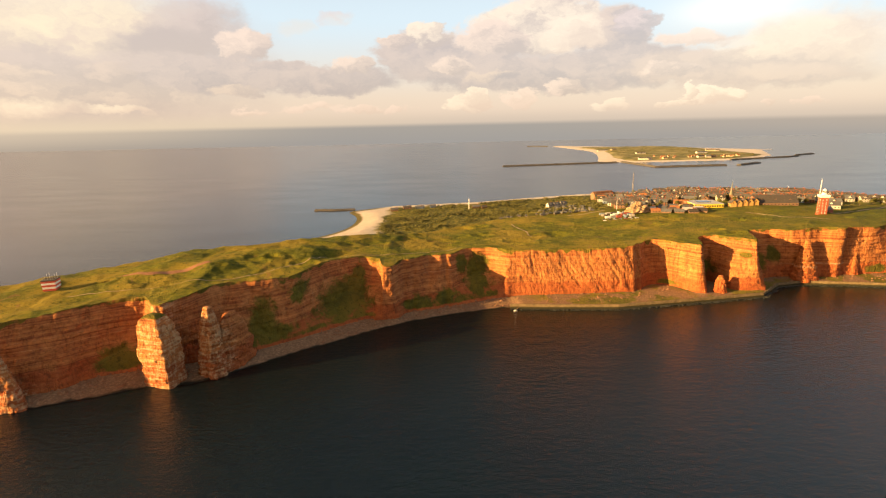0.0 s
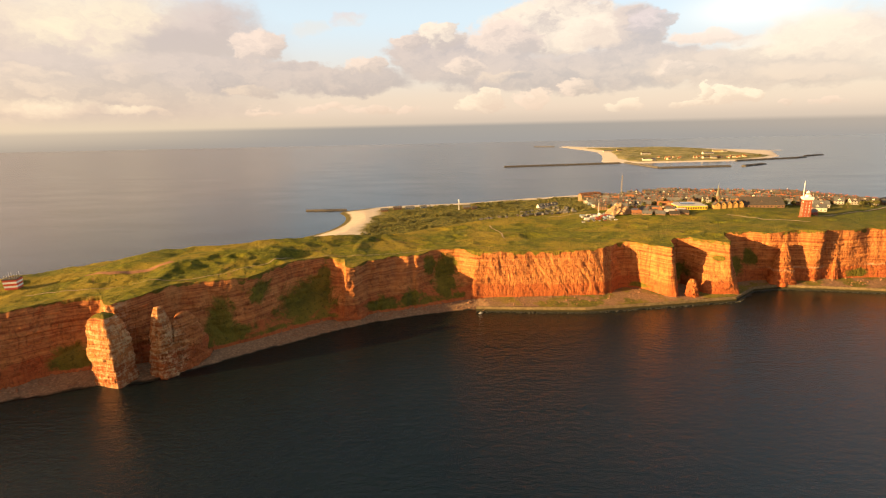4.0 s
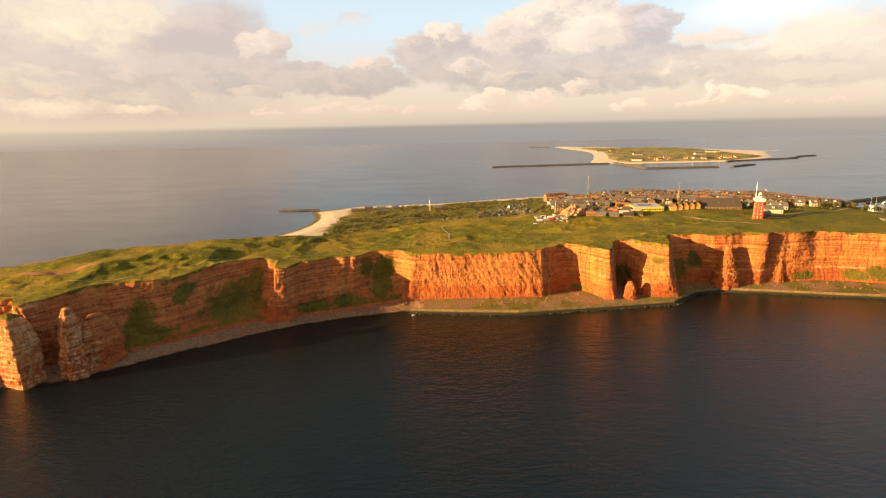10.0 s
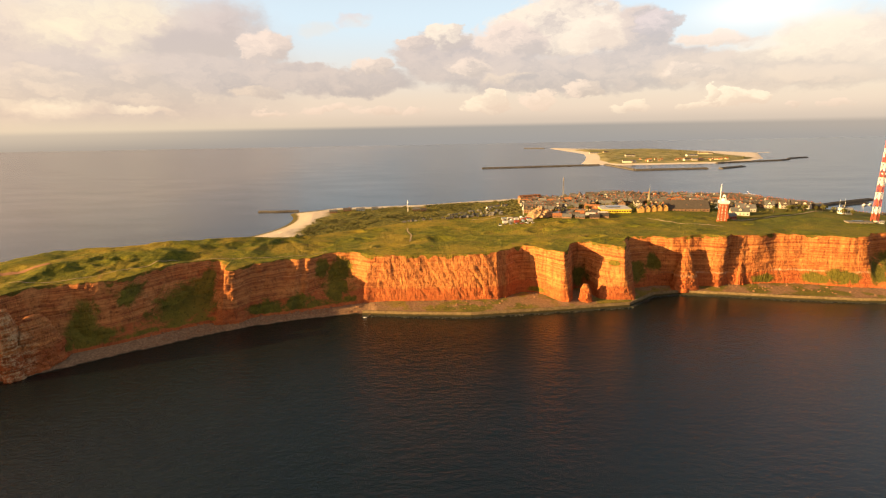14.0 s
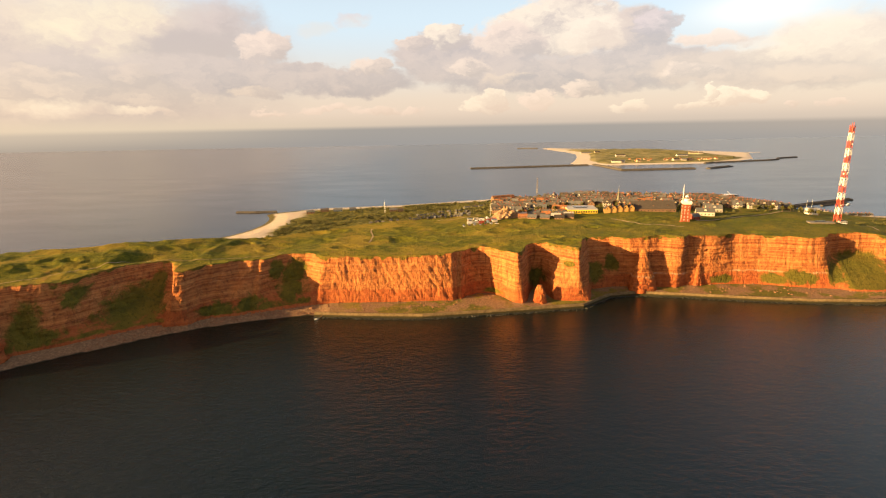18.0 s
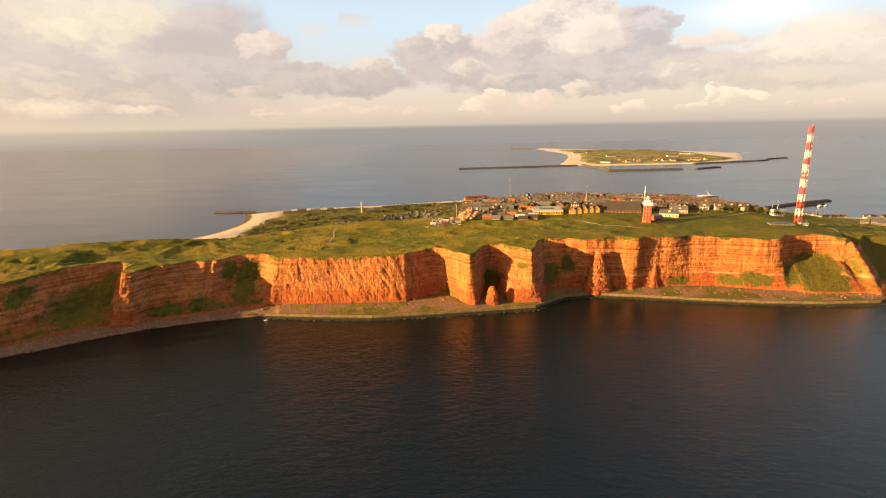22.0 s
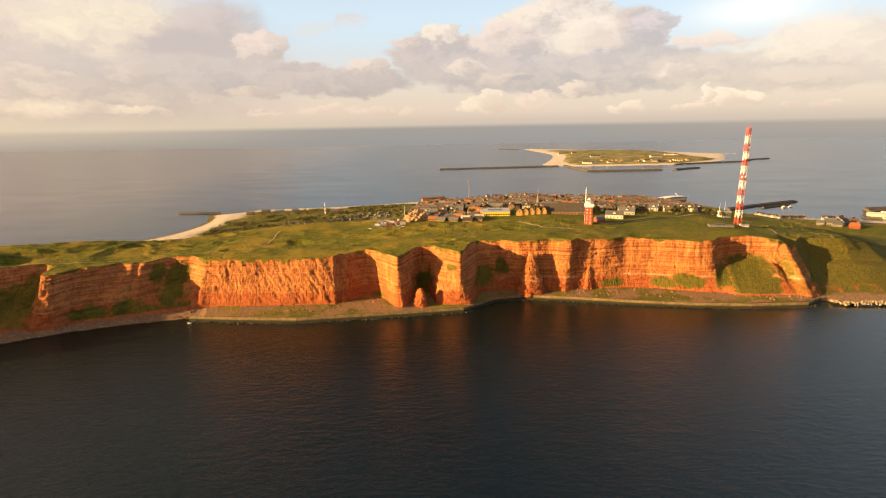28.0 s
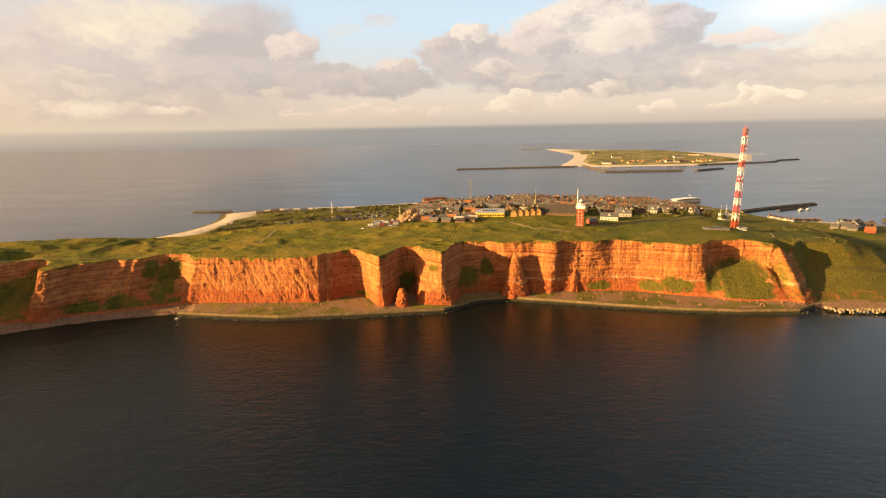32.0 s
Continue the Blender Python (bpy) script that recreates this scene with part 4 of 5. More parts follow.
def stack(x, y, z0, rx, ry, h, label, seed, lean=0.0, power=0.8, cone=0.0, turf=0.0, square=0.0, turn=0.0):
    """A free-standing column of bedded rock."""
    n, m = 120, 84
    th = np.linspace(0, 2 * np.pi, n, endpoint=False)[None, :]
    t = np.linspace(0, 1, m)[:, None]
    sq = (np.abs(np.cos(th)) ** 9 + np.abs(np.sin(th)) ** 9) ** (-1 / 9)
    r = ((1 - 0.12 * t - 0.55 * t ** (3 * power)) * (1 - cone) + cone * (0.06 + 0.94 * (1 - t) ** 0.85)) * (1 + 0.10 * (1 - square) * np.cos(3 * th + seed))
    r = r * (1 + square * (sq - 1)) * (1 + 0.10 * square * np.sin(np.pi * t) ** 2)
    zz = t * h
    bedd = vnoise(0.5, seed, zz / 2.4, 3) * 0.10 + vnoise(np.cos(th) * 1.6 + seed, np.sin(th) * 1.6, zz / 6, 5) * 0.28
    ti, tj = np.floor(th * 3.2 + vnoise(th, zz / 6, seed, 2)).astype(int) % 64, np.floor(zz / 2.4 + vnoise(th * 1.2, zz / 9, seed + 4, 2)).astype(int) % 64
    fi, fj = np.floor(th * 9 + 2 * vnoise(th * 2, zz / 4, seed, 2)).astype(int) % 64, np.floor(zz / 1.1 + vnoise(th * 3, zz / 5, seed + 4, 2)).astype(int) % 64
    r = r * (1 + (bedd + 0.22 * (LAT[ti, tj, int(seed * 3)] - 0.5) + 0.10 * (LAT[fi, fj, int(seed * 3) + 5] - 0.5)) * (1 - 0.68 * square) * (1 - 0.5 * cone))
    r[-1] *= 0.25
    vx, vy = r * rx * np.cos(th) + lean * t, r * ry * np.sin(th)
    c, s = math.cos(radians(turn)), math.sin(radians(turn))
    vs = np.stack([vx * c - vy * s, vx * s + vy * c, zz + 0 * vx], 2).reshape(-1, 3)
    fs = [(i * n + j, i * n + (j + 1) % n, (i + 1) * n + (j + 1) % n, (i + 1) * n + j) for i in range(m - 1) for j in range(n)]
    fs.append(tuple((m - 1) * n + j for j in range(n)))
    ob = new("rock_pinnacle", mesh_of("rock_pinnacle", vs, fs, M_CLIFF, True))
    if turf:
        a = ob.data.attributes.new("growth", "FLOAT", "POINT")
        a.data.foreach_set("value", (turf * smooth01((zz - h + 3.5) / 2.5) + 0 * th).astype(np.float32).ravel())
    ob.location = (x, y, z0)
    return tagged(ob, label, "rock pinnacle")


stack(288.5, 501, 3.0, 6.2, 5.5, 19, "small orange sandstone rock stump between two buttresses", 3.0, -1.0)
stack(-205.5, 339.5, -1.5, 11.8, 9.0, 55, "broad red sandstone stack crusted with white droppings, standing before the cliff", 5.0, -2.5, power=4.5, square=0.95, turf=1.2, turn=-15)
stack(-174.5, 353, -0.5, 10.0, 11.5, 54, "pale-topped red sandstone pinnacle with white droppings on the shore", 2.3, -0.5, cone=0.35, power=1.0)
stack(-164, 368, 0.0, 9, 17, 43, "shaded red sandstone fin behind a pinnacle", 4.4, -3.0, cone=0.2, power=1.6, turn=-20)
stack(402, 541, 2.5, 14.5, 13.5, 46, "tapering orange sandstone pinnacle in front of the cliff", 1.4, 0.0, cone=0.9)
stack(466, 553, 4, 7.5, 8, 32, "slim red sandstone pinnacle leaning on the cliff", 6.1, 0.0, cone=0.8)
stack(-297, 308, -2, 15, 8.5, 52, "tall red sandstone sea stack streaked with white droppings", 8.0, -4.0, cone=0.8)

shards = [rock_mesh("boulder", 3.1 * i, 1.0, 0.8 + 0.1 * i, 0.9 + 0.12 * i, M_ROCKS, 0.35, 1) for i in range(5)]
mole = tagged(new("breakwater"), "heaped pale concrete armour blocks along the shore", "breakwater", kind="structure")
rnd = random.Random(11)
for i in range(290):
    x = rnd.uniform(696, 800)
    t = rnd.random()
    ob = new("boulder", rnd.choice(shards))
    ob.parent = mole
    k = rnd.uniform(1.0, 1.9)
    ob.matrix_basis = pose(x, 499.5 + t * 9 + max(0, 704 - x) * 0.9, -0.6 + 3.6 * math.sin(math.pi * min(1, t * 0.8 + 0.12)) - 0.4, rnd.uniform(-40, 40), rnd.uniform(-40, 40), rnd.uniform(0, 360)) @ Matrix.Scale(k, 4)


def strewn(name, label, category, mat, spots, seed):
    """Many small stones in one mesh."""
    r = random.Random(seed)
    V, F = [], []
    shape = [(1, 0, 0.1), (0.3, 0.9, 0), (-0.8, 0.6, 0.1), (-0.7, -0.7, 0), (0.4, -0.9, 0.1), (0.35, 0.2, 0.8), (-0.4, 0.1, 0.75), (0.0, -0.4, 0.7)]
    tri = [(0, 1, 5), (1, 2, 6), (1, 6, 5), (2, 3, 6), (3, 7, 6), (3, 4, 7), (4, 0, 5), (4, 5, 7), (5, 6, 7)]
    for x, y, z, s in spots:
        o, a = len(V), r.uniform(0, 6.28)
        ca, sa = math.cos(a) * s, math.sin(a) * s
        for p in shape:
            q = [c * r.uniform(0.7, 1.2) for c in p]
            V.append((x + q[0] * ca - q[1] * sa, y + q[0] * sa + q[1] * ca, z + q[2] * s - 0.12 * s))
        F += [tuple(o + i for i in t) for t in tri]
    return tagged(new(name, mesh_of(name, V, F, mat)), label, category, kind="stuff")


spots = []
for i in range(2600):
    x = rnd.uniform(-300, 690)
    if -152 < x < -112 or x > 66 and rnd.random() < 0.7:
        continue
    f, sh = at(FOOT, x), at(SHORE, x)
    t = rnd.random() ** 1.4
    y = f + 1.5 - t * max(2, f - sh - 3)
    zz = (0.2 + 3.9 * max(0, (y - sh) / max(4, f - sh))) if x < 70 else 4.0 + 0.9 * max(0, (y - sh) / max(4, f - sh))
    spots.append((x, y, zz, rnd.choice((0.35, 0.5, 0.6, 0.9, 1.5)) * rnd.uniform(0.6, 1.2)))
strewn("fallen_stones", "fallen red stones strewn over the beach at the cliff foot", "stones", M_STONE, spots, 4)
spots = []
for i in range(700):
    x = rnd.uniform(66, 690)
    qy = np.interp(x, [p[0] for p in QUAY], [p[1] for p in QUAY])
    spots.append((x, qy - rnd.uniform(1.5, 5.5), rnd.uniform(-0.3, 0.25), rnd.uniform(0.5, 1.3)))
strewn("weedy_stones", "dark weedy stones at the foot of the sea wall", "stones", M_WEED, spots, 5)

# ---------------------------------------------------------------- moles and piers
def causeway(name, line, width, top, label, category="mole"):
    """A stone mole along a line, with sloping sides and a parapet."""
    ob = tagged(new(name), label, category, kind="structure")
    for a, b in zip(line, line[1:]):
        d = Vector((b[0] - a[0], b[1] - a[1], 0))
        L = d.length
        m = pose(a[0], a[1], 0, 0, 0, math.degrees(math.atan2(d.y, d.x)))
        bm = blocks((-width * 0.3, L + width * 0.3, -width * 0.8, width * 0.8, -3, top * 0.55), inset=width * 0.22)
        box(bm, -width * 0.1, L + width * 0.1, -width * 0.45, width * 0.45, top * 0.55, top, inset=0.3)
        o = part("mole_body", bm, M_MOLE, ob)
        o.matrix_basis = m
        o = part("parapet", blocks((0, L, width * 0.25, width * 0.42, top, top + 1.3)), M_MOLE, ob)
        o.matrix_basis = m
    return ob


causeway("mole_north", [(-281, 1106), (-236, 1103), (-192, 1108)], 5, 1.9, "low dark stone groyne guarding a sandy cove")
causeway("mole_west", [(262, 2160), (640, 2220), (770, 2240)], 12, 3.6, "long dark stone mole reaching out from the dune island")
causeway("mole_inner", [(800, 2262), (834, 1972), (1112, 1993)], 12, 4.0, "angled harbour mole of brown stone")
causeway("mole_east", [(1266, 2235), (1351, 2272), (1600, 2345), (1658, 2380), (1700, 2450), (1820, 2505)], 11, 3.6, "bent stone mole east of the dune harbour")
causeway("mole_detached", [(1160, 1985), (1285, 2066)], 16, 3.5, "short detached breakwater of dark stone")
causeway("mole_far", [(660, 3920), (800, 3850)], 10, 3.0, "far low groyne beyond the dune island")
causeway("mole_landing", [(885, 1068), (960, 1110), (1083, 1165)], 8, 3.2, "broad harbour pier with parked cargo")
causeway("mole_small", [(966, 1086), (1000, 1104), (1040, 1120)], 5, 2.2, "narrow inner harbour jetty")
causeway("mole_dock", [(1082, 968), (1135, 940), (1215, 930)], 24, 3.0, "dock edge with stores")

causeway("mole_quay", [(1142, 1040), (1191, 1049), (1290, 1030)], 12, 4.5, "stone quay head at the harbour mouth")

# ---------------------------------------------------------------- the dune island
gx_, gy_ = np.meshgrid(np.linspace(600, 1900, 160), np.linspace(2150, 3960, 150))
near_y = np.interp(gx_, [640, 770, 860, 1313, 1480, 1600, 1830], [2420, 2255, 2219, 2243, 2370, 2475, 2930])
far_y = np.interp(gx_, [640, 770, 800, 860, 900, 1000, 1500, 1750, 1830], [3900, 3900, 3900, 3900, 3890, 3760, 3420, 3080, 2960])
west_x = np.interp(gy_, [2200, 2260, 2522, 2800, 3059, 3250, 3458, 3828, 3900], [650, 690, 776, 850, 900, 896, 866, 830, 880])
rim = np.minimum(np.minimum(gy_ - near_y, far_y - gy_), (gx_ - west_x) * 0.8)
green = smooth01((rim - 25) / 60) * smooth01((gx_ - np.maximum(west_x + 60, 830)) / 40) * smooth01((3560 - gy_) / 120) * smooth01((1620 - gx_) / 140)
dz_ = np.clip(rim * 0.06, -3, 2.6) + green * (5.0 + 3.5 * vnoise(gx_ / 60, gy_ / 60, 3.3, 3))
dune = sheet("ground_dune", np.stack([gx_, gy_, dz_], 2), M_DUNE)
tagged(dune, "flat dune island, scrub-green with pale sandy beaches", "island", kind="structure")


M_DULL = plain("grey_boarding", (0.22, 0.19, 0.17), 0.9, 0, 0.25)
M_WOOD = plain("weathered_boards", (0.17, 0.135, 0.095), 0.9, 0, 0.3)


# ---------------------------------------------------------------- lattice radio mast
def radio_mast(x, y, z0, height=111.0, bands=13, w0=5.2, w1=3.4):
    mast = thing("radio_mast", x, y, z0, "tall square lattice radio mast painted in red and white bands", "radio mast", rz=18)
    h = height / bands

    def half(z):
        return (w0 + (w1 - w0) * z / height) / 2

    for i in range(bands):
        a, b = i * h, (i + 1) * h
        mat = M_RED if i % 2 == 0 else M_WHITE
        ca = [(sx * half(a), sy * half(a), a) for sx, sy in ((-1, -1), (1, -1), (1, 1), (-1, 1))]
        cb = [(sx * half(b), sy * half(b), b) for sx, sy in ((-1, -1), (1, -1), (1, 1), (-1, 1))]
        pairs = []
        for k in range(4):
            j = (k + 1) % 4
            pairs += [(ca[k], cb[j]), (ca[j], cb[k]), (cb[k], cb[j])]
            mid_a = [(p + q) / 2 for p, q in zip(ca[k], cb[k])]
            mid_b = [(p + q) / 2 for p, q in zip(ca[j], cb[j])]
            pairs.append((mid_a, mid_b))
        sec = part("ladder_shaft", blocks((-0.38, 0.38, -0.38, 0.38, a, b)), mat, mast)
        for pair in pairs:
            part("brace", struts([pair], 0.42, 4), mat, sec)
        for k in range(4):
            part("leg", struts([(ca[k], cb[k])], 0.65, 6), mat, sec)
        if i in (2, 5, 7, 8, 10, 11, 12):
            e = half(b) + 0.5
            part("platform", blocks((-e, e, -e, e, b - 0.5, b - 0.1)), mat, mast)
            bm = bmesh.new()
            for sx in (-1, 1):
                strut(bm, (sx * e, -e, b + 0.9), (sx * e, e, b + 0.9), 0.25, 4)
                strut(bm, (-e, sx * e, b + 0.9), (e, sx * e, b + 0.9), 0.25, 4)
            part("railing", bm, mat, mast)
    r = random.Random(3)
    for i in range(16):
        zz = r.uniform(40, 110)
        side = r.choice((-1, 1))
        k = half(zz) + 0.5
        bm = lathe([(0.9, -0.2), (1.0, 0.15), (0.3, 0.4)], 12)
        bmesh.ops.rotate(bm, verts=bm.verts, matrix=Matrix.Rotation(math.pi / 2, 3, "X"))
        o = part("dish_antenna", bm, M_WHITE, mast, "white dish antenna")
        o.matrix_basis = pose(r.uniform(-1, 1) * k if i % 2 else side * k, -k if i % 2 else r.uniform(-1, 1) * k, zz, 0, 0, 0 if i % 2 else 90)
    for i in range(6):
        o = part("whip_antenna", struts([((0, 0, 0), (0, 0, r.uniform(2, 4.5)))], 0.3), M_RED, mast)
        o.matrix_basis = pose(r.uniform(-3, 3), r.uniform(-3, 3), height)
    return mast


radio_mast(659.0, 625.0, 58.0)

# ---------------------------------------------------------------- brick light tower
def light_tower(x, y, z0):
    t = thing("lighthouse", x, y, z0, "square red-brick lighthouse with a white gallery and a tall aerial", "lighthouse", rz=-12)
    w = 4.5
    part("shaft", blocks((-w, w, -w, w, 0, 22.5), inset=0.3), M_BRICK, t)
    part("plinth", blocks((-w - 0.6, w + 0.6, -w - 0.6, w + 0.6, -1.5, 1.4), inset=0.2), M_BRICK, t)
    for rz in (0, 90, 180, 270):
        for i in range(5):
            for sx in (-1.9, 1.9):
                lean_ = 0.3 * (3.4 + 4.0 * i) / 22.5
                f = part("window_frame", blocks((sx - 0.5, sx + 0.5, -w + lean_ - 0.10, -w + 0.5, 2.4 + 4.0 * i, 4.5 + 4.0 * i)), M_WHITE, t)
                f.matrix_basis = pose(0, 0, 0, 0, 0, rz)
                part("pane", blocks((sx - 0.3, sx + 0.3, -w + lean_ - 0.16, -w + 0.4, 2.7 + 4.0 * i, 4.2 + 4.0 * i)), M_GLASS, f)
    part("corbel", blocks((-w - 0.1, w + 0.1, -w - 0.1, w + 0.1, 22.5, 23.8), inset=-0.5), M_WHITE, t)
    part("gallery", blocks((-w - 0.8, w + 0.8, -w - 0.8, w + 0.8, 23.8, 26.0)), M_WHITE, t)
    part("deck_house", lathe([(3.1, 26.0), (3.1, 28.2), (2.7, 28.8)], 8), M_WHITE, t)
    lan = part("lantern_room", lathe([(1.9, 28.8), (1.9, 31.2)], 12), M_GLASS, t, "glazed lantern room")
    part("dome", lathe([(2.2, 31.2), (2.0, 32.0), (1.0, 33.0), (0.3, 33.6)], 12), M_WHITE, lan)
    bm = bmesh.new()
    for i in range(12):
        a = 2 * math.pi * i / 12
        strut(bm, (1.95 * math.cos(a), 1.95 * math.sin(a), 28.8), (1.95 * math.cos(a), 1.95 * math.sin(a), 31.2), 0.2, 4)
    part("lantern_grille", bm, M_WHITE, lan)
    o = part("aerial", lathe([(0.5, 0), (0.48, 13), (0.3, 17), (0.1, 20)], 8), M_WHITE, t, "slim white radome aerial")
    o.matrix_basis = pose(-3.9, 2.2, 26.0)
    for i in range(5):
        o = part("whip_antenna", struts([((0, 0, 0), (0, 0, 3 + i % 3))], 0.2), M_WHITE, t)
        o.matrix_basis = pose(-4 + 2.0 * i, -4.5, 26.0)
    return t


light_tower(485, 637, gz(485, 637) - 0.3)

# ---------------------------------------------------------------- houses
def wall_box(L, D, h, gable):
    """Walls of a house with gables along x."""
    bm = bmesh.new()
    p = [(-L / 2, -D / 2), (L / 2, -D / 2), (L / 2, D / 2), (-L / 2, D / 2)]
    lo = [bm.verts.new((a, b, -2.5)) for a, b in p]
    hi = [bm.verts.new((a, b, h)) for a, b in p]
    r0, r1 = bm.verts.new((-L / 2, 0, h + gable)), bm.verts.new((L / 2, 0, h + gable))
    bm.faces.new((lo[0], lo[1], hi[1], hi[0]))
    bm.faces.new((lo[2], lo[3], hi[3], hi[2]))
    bm.faces.new((lo[1], lo[2], hi[2], r1, hi[1]))
    bm.faces.new((lo[3], lo[0], hi[0], r0, hi[3]))
    bm.faces.new((hi[0], hi[1], r1, r0))
    bm.faces.new((hi[2], hi[3], r0, r1))
    return bm


def gable_roof(L, D, h, gable, over=0.5, thick=0.3):
    bm = bmesh.new()
    for s in (-1, 1):
        k = gable / (D / 2)
        e = (D / 2 + over)
        q = [(-L / 2 - over, s * e, h - over * k), (L / 2 + over, s * e, h - over * k), (L / 2 + over, 0, h + gable), (-L / 2 - over, 0, h + gable)]
        lo = [bm.verts.new((a, b, c + 0.05)) for a, b, c in q]
        hi = [bm.verts.new((a, b, c + thick)) for a, b, c in q]
        bm.faces.new(hi)
        bm.faces.new(lo[::-1])
        for i in range(4):
            j = (i + 1) % 4
            bm.faces.new((lo[i], lo[j], hi[j], hi[i]))
    bmesh.ops.recalc_face_normals(bm, faces=bm.faces)
    return bm


def house(L, D, h, gable, wall, roof, label, windows=3, dormers=0, group="town houses", name="house"):
    ob = thing(name, 0, 0, 0, label, "house", group=group)
    part("wall", wall_box(L, D, h, gable), wall, ob)
    part("roof", gable_roof(L, D, h, gable), roof, ob)
    if h > 2:
        o = part("chimney", blocks((-0.5, 0.5, -0.4, 0.4, 0, 2.4)), M_BRICK, ob)
        o.matrix_basis = pose(L * 0.25, 0.6, h + gable - 0.9)
    for i in range(windows):
        xx = -L / 2 + L * (i + 0.5) / windows
        for lev in range(2 if h > 5 else 1):
            w = part("window", blocks((-0.7, 0.7, -0.09, 0.06, 0, 1.5)), M_GLASS, ob)
            w.matrix_basis = pose(xx, -D / 2, 1.0 + 2.8 * lev)
    g = part("gable_window", blocks((-0.09, 0.06, -0.7, 0.7, 0, 1.4)), M_GLASS, ob)
    g.matrix_basis = pose(-L / 2, 0, h - 0.4)
    for i in range(dormers):
        xx = -L / 2 + L * (i + 0.5) / dormers
        d = part("dormer", wall_box(2.2, 3.2, 1.5, 0.9), wall, ob)
        d.matrix_basis = pose(xx, -D * 0.27, h + gable * 0.28, 0, 0, 90)
        part("dormer_roof", gable_roof(3.2, 2.2, 1.5, 0.9, 0.25, 0.2), roof, d).matrix_basis = pose(0, 0, 0.05, 0, 0, 90)
    return ob


def place(ob, x, y, rz, sink=0.0):
    ob.matrix_basis = pose(x, y, gz(x, y) - sink, 0, 0, rz)
    return ob


kinds = [
    (11, 8.5, 5.6, 4.0, 0, 0, "white rendered town house with a brown tiled roof", 3, 1),
    (13, 9, 5.4, 4.2, 1, 0, "cream town house with a brown tiled gable roof", 3, 2),
    (10, 8, 5.8, 3.8, 2, 1, "brick town house under a grey slate roof", 2, 0),
    (12, 8.5, 5.2, 4.2, 0, 1, "white gabled house with a grey slate roof", 3, 1),
    (15, 9, 5.6, 4.4, 2, 3, "long brick house under a dark roof", 4, 2),
    (9, 7.5, 5.0, 3.6, 3, 1, "small blue-clad house with a grey roof", 2, 0),
    (12, 9, 5.4, 4.2, 2, 0, "brick house with a weathered brown roof", 3, 1),
    (11, 8, 5.4, 4.0, 1, 2, "cream house with an orange tiled roof", 3, 0)]
made = {}
rnd = random.Random(21)
TURN = -14
ca, sa = math.cos(radians(TURN)), math.sin(radians(TURN))
count = 0
for row in range(-9, 10):
    u = -260.0
    while u < 260:
        pick = rnd.choices(range(8), weights=(6, 3, 5, 6, 4, 2, 4, 2))[0]
        L = kinds[pick][0]
        step = L + rnd.choice((0.4, 0.4, 1.0, 3.0, 7.0))
        vv = row * 16.5 + rnd.uniform(-3.0, 3.0)
        x, y = 470 + u * ca - vv * sa, 830 + u * sa + vv * ca
        u += step
        if y < 716 + 0.10 * abs(x - 470) + (14 if 330 < x < 430 else 0) or y > at(BACK, x) - 24 or x < 262 or x > 690:
            continue
        if math.hypot(x - 446, y - 775) < 15 or math.hypot(x - 347, y - 917) < 9 or (340 < x < 425 and y < 770) or (x < 372 and y < 736) or (440 < x < 535 and y < 745):
            continue
        if math.hypot((x - 669) / 40, (y - 690) / 60) < 1 or (x > 560 and y < 735):
            continue
        if rnd.random() < 0.10:
            continue
        turn = TURN + rnd.uniform(-7, 7) + (90 if rnd.random() < 0.16 else 0)
        if pick not in made:
            L_, D_, h_, g_, w_, r_, lab, nw, nd = kinds[pick]
            made[pick] = place(house(L_, D_, h_, g_, M_HOUSE[w_], M_ROOF[r_], lab, nw, nd), x, y, turn)
        else:
            copy_thing(made[pick], pose(x, y, gz(x, y), 0, 0, turn))
        count += 1

# larger buildings at the edge of the town
def hall(x, y, rz, L, D, h, wall, roof, label, name="hall", bays=8):
    ob = thing(name, x, y, gz(x, y), label, "building", rz)
    part("wall", blocks((-L / 2, L / 2, -D / 2, D / 2, -2, h)), wall, ob)
    part("roof", blocks((-L / 2 - 0.5, L / 2 + 0.5, -D / 2 - 0.5, D / 2 + 0.5, h, h + 0.7), inset=0.15), roof, ob)
    part("roof_light", blocks((-L * 0.25, L * 0.2, -D * 0.15, D * 0.2, h + 0.7, h + 1.6), inset=0.4), M_GLASS, ob)
    for i in range(bays):
        xx = -L / 2 + L * (i + 0.5) / bays
        w = part("window", blocks((-L / bays * 0.34, L / bays * 0.34, -0.12, 0.05, 0, h * 0.42)), M_GLASS, ob)
        w.matrix_basis = pose(xx, -D / 2, h * 0.28)
    for i in range(3):
        w = part("window", blocks((-0.12, 0.05, -D * 0.11, D * 0.11, 0, h * 0.42)), M_GLASS, ob)
        w.matrix_basis = pose(-L / 2, -D / 2 + D * (i + 0.5) / 3, h * 0.28)
    return ob


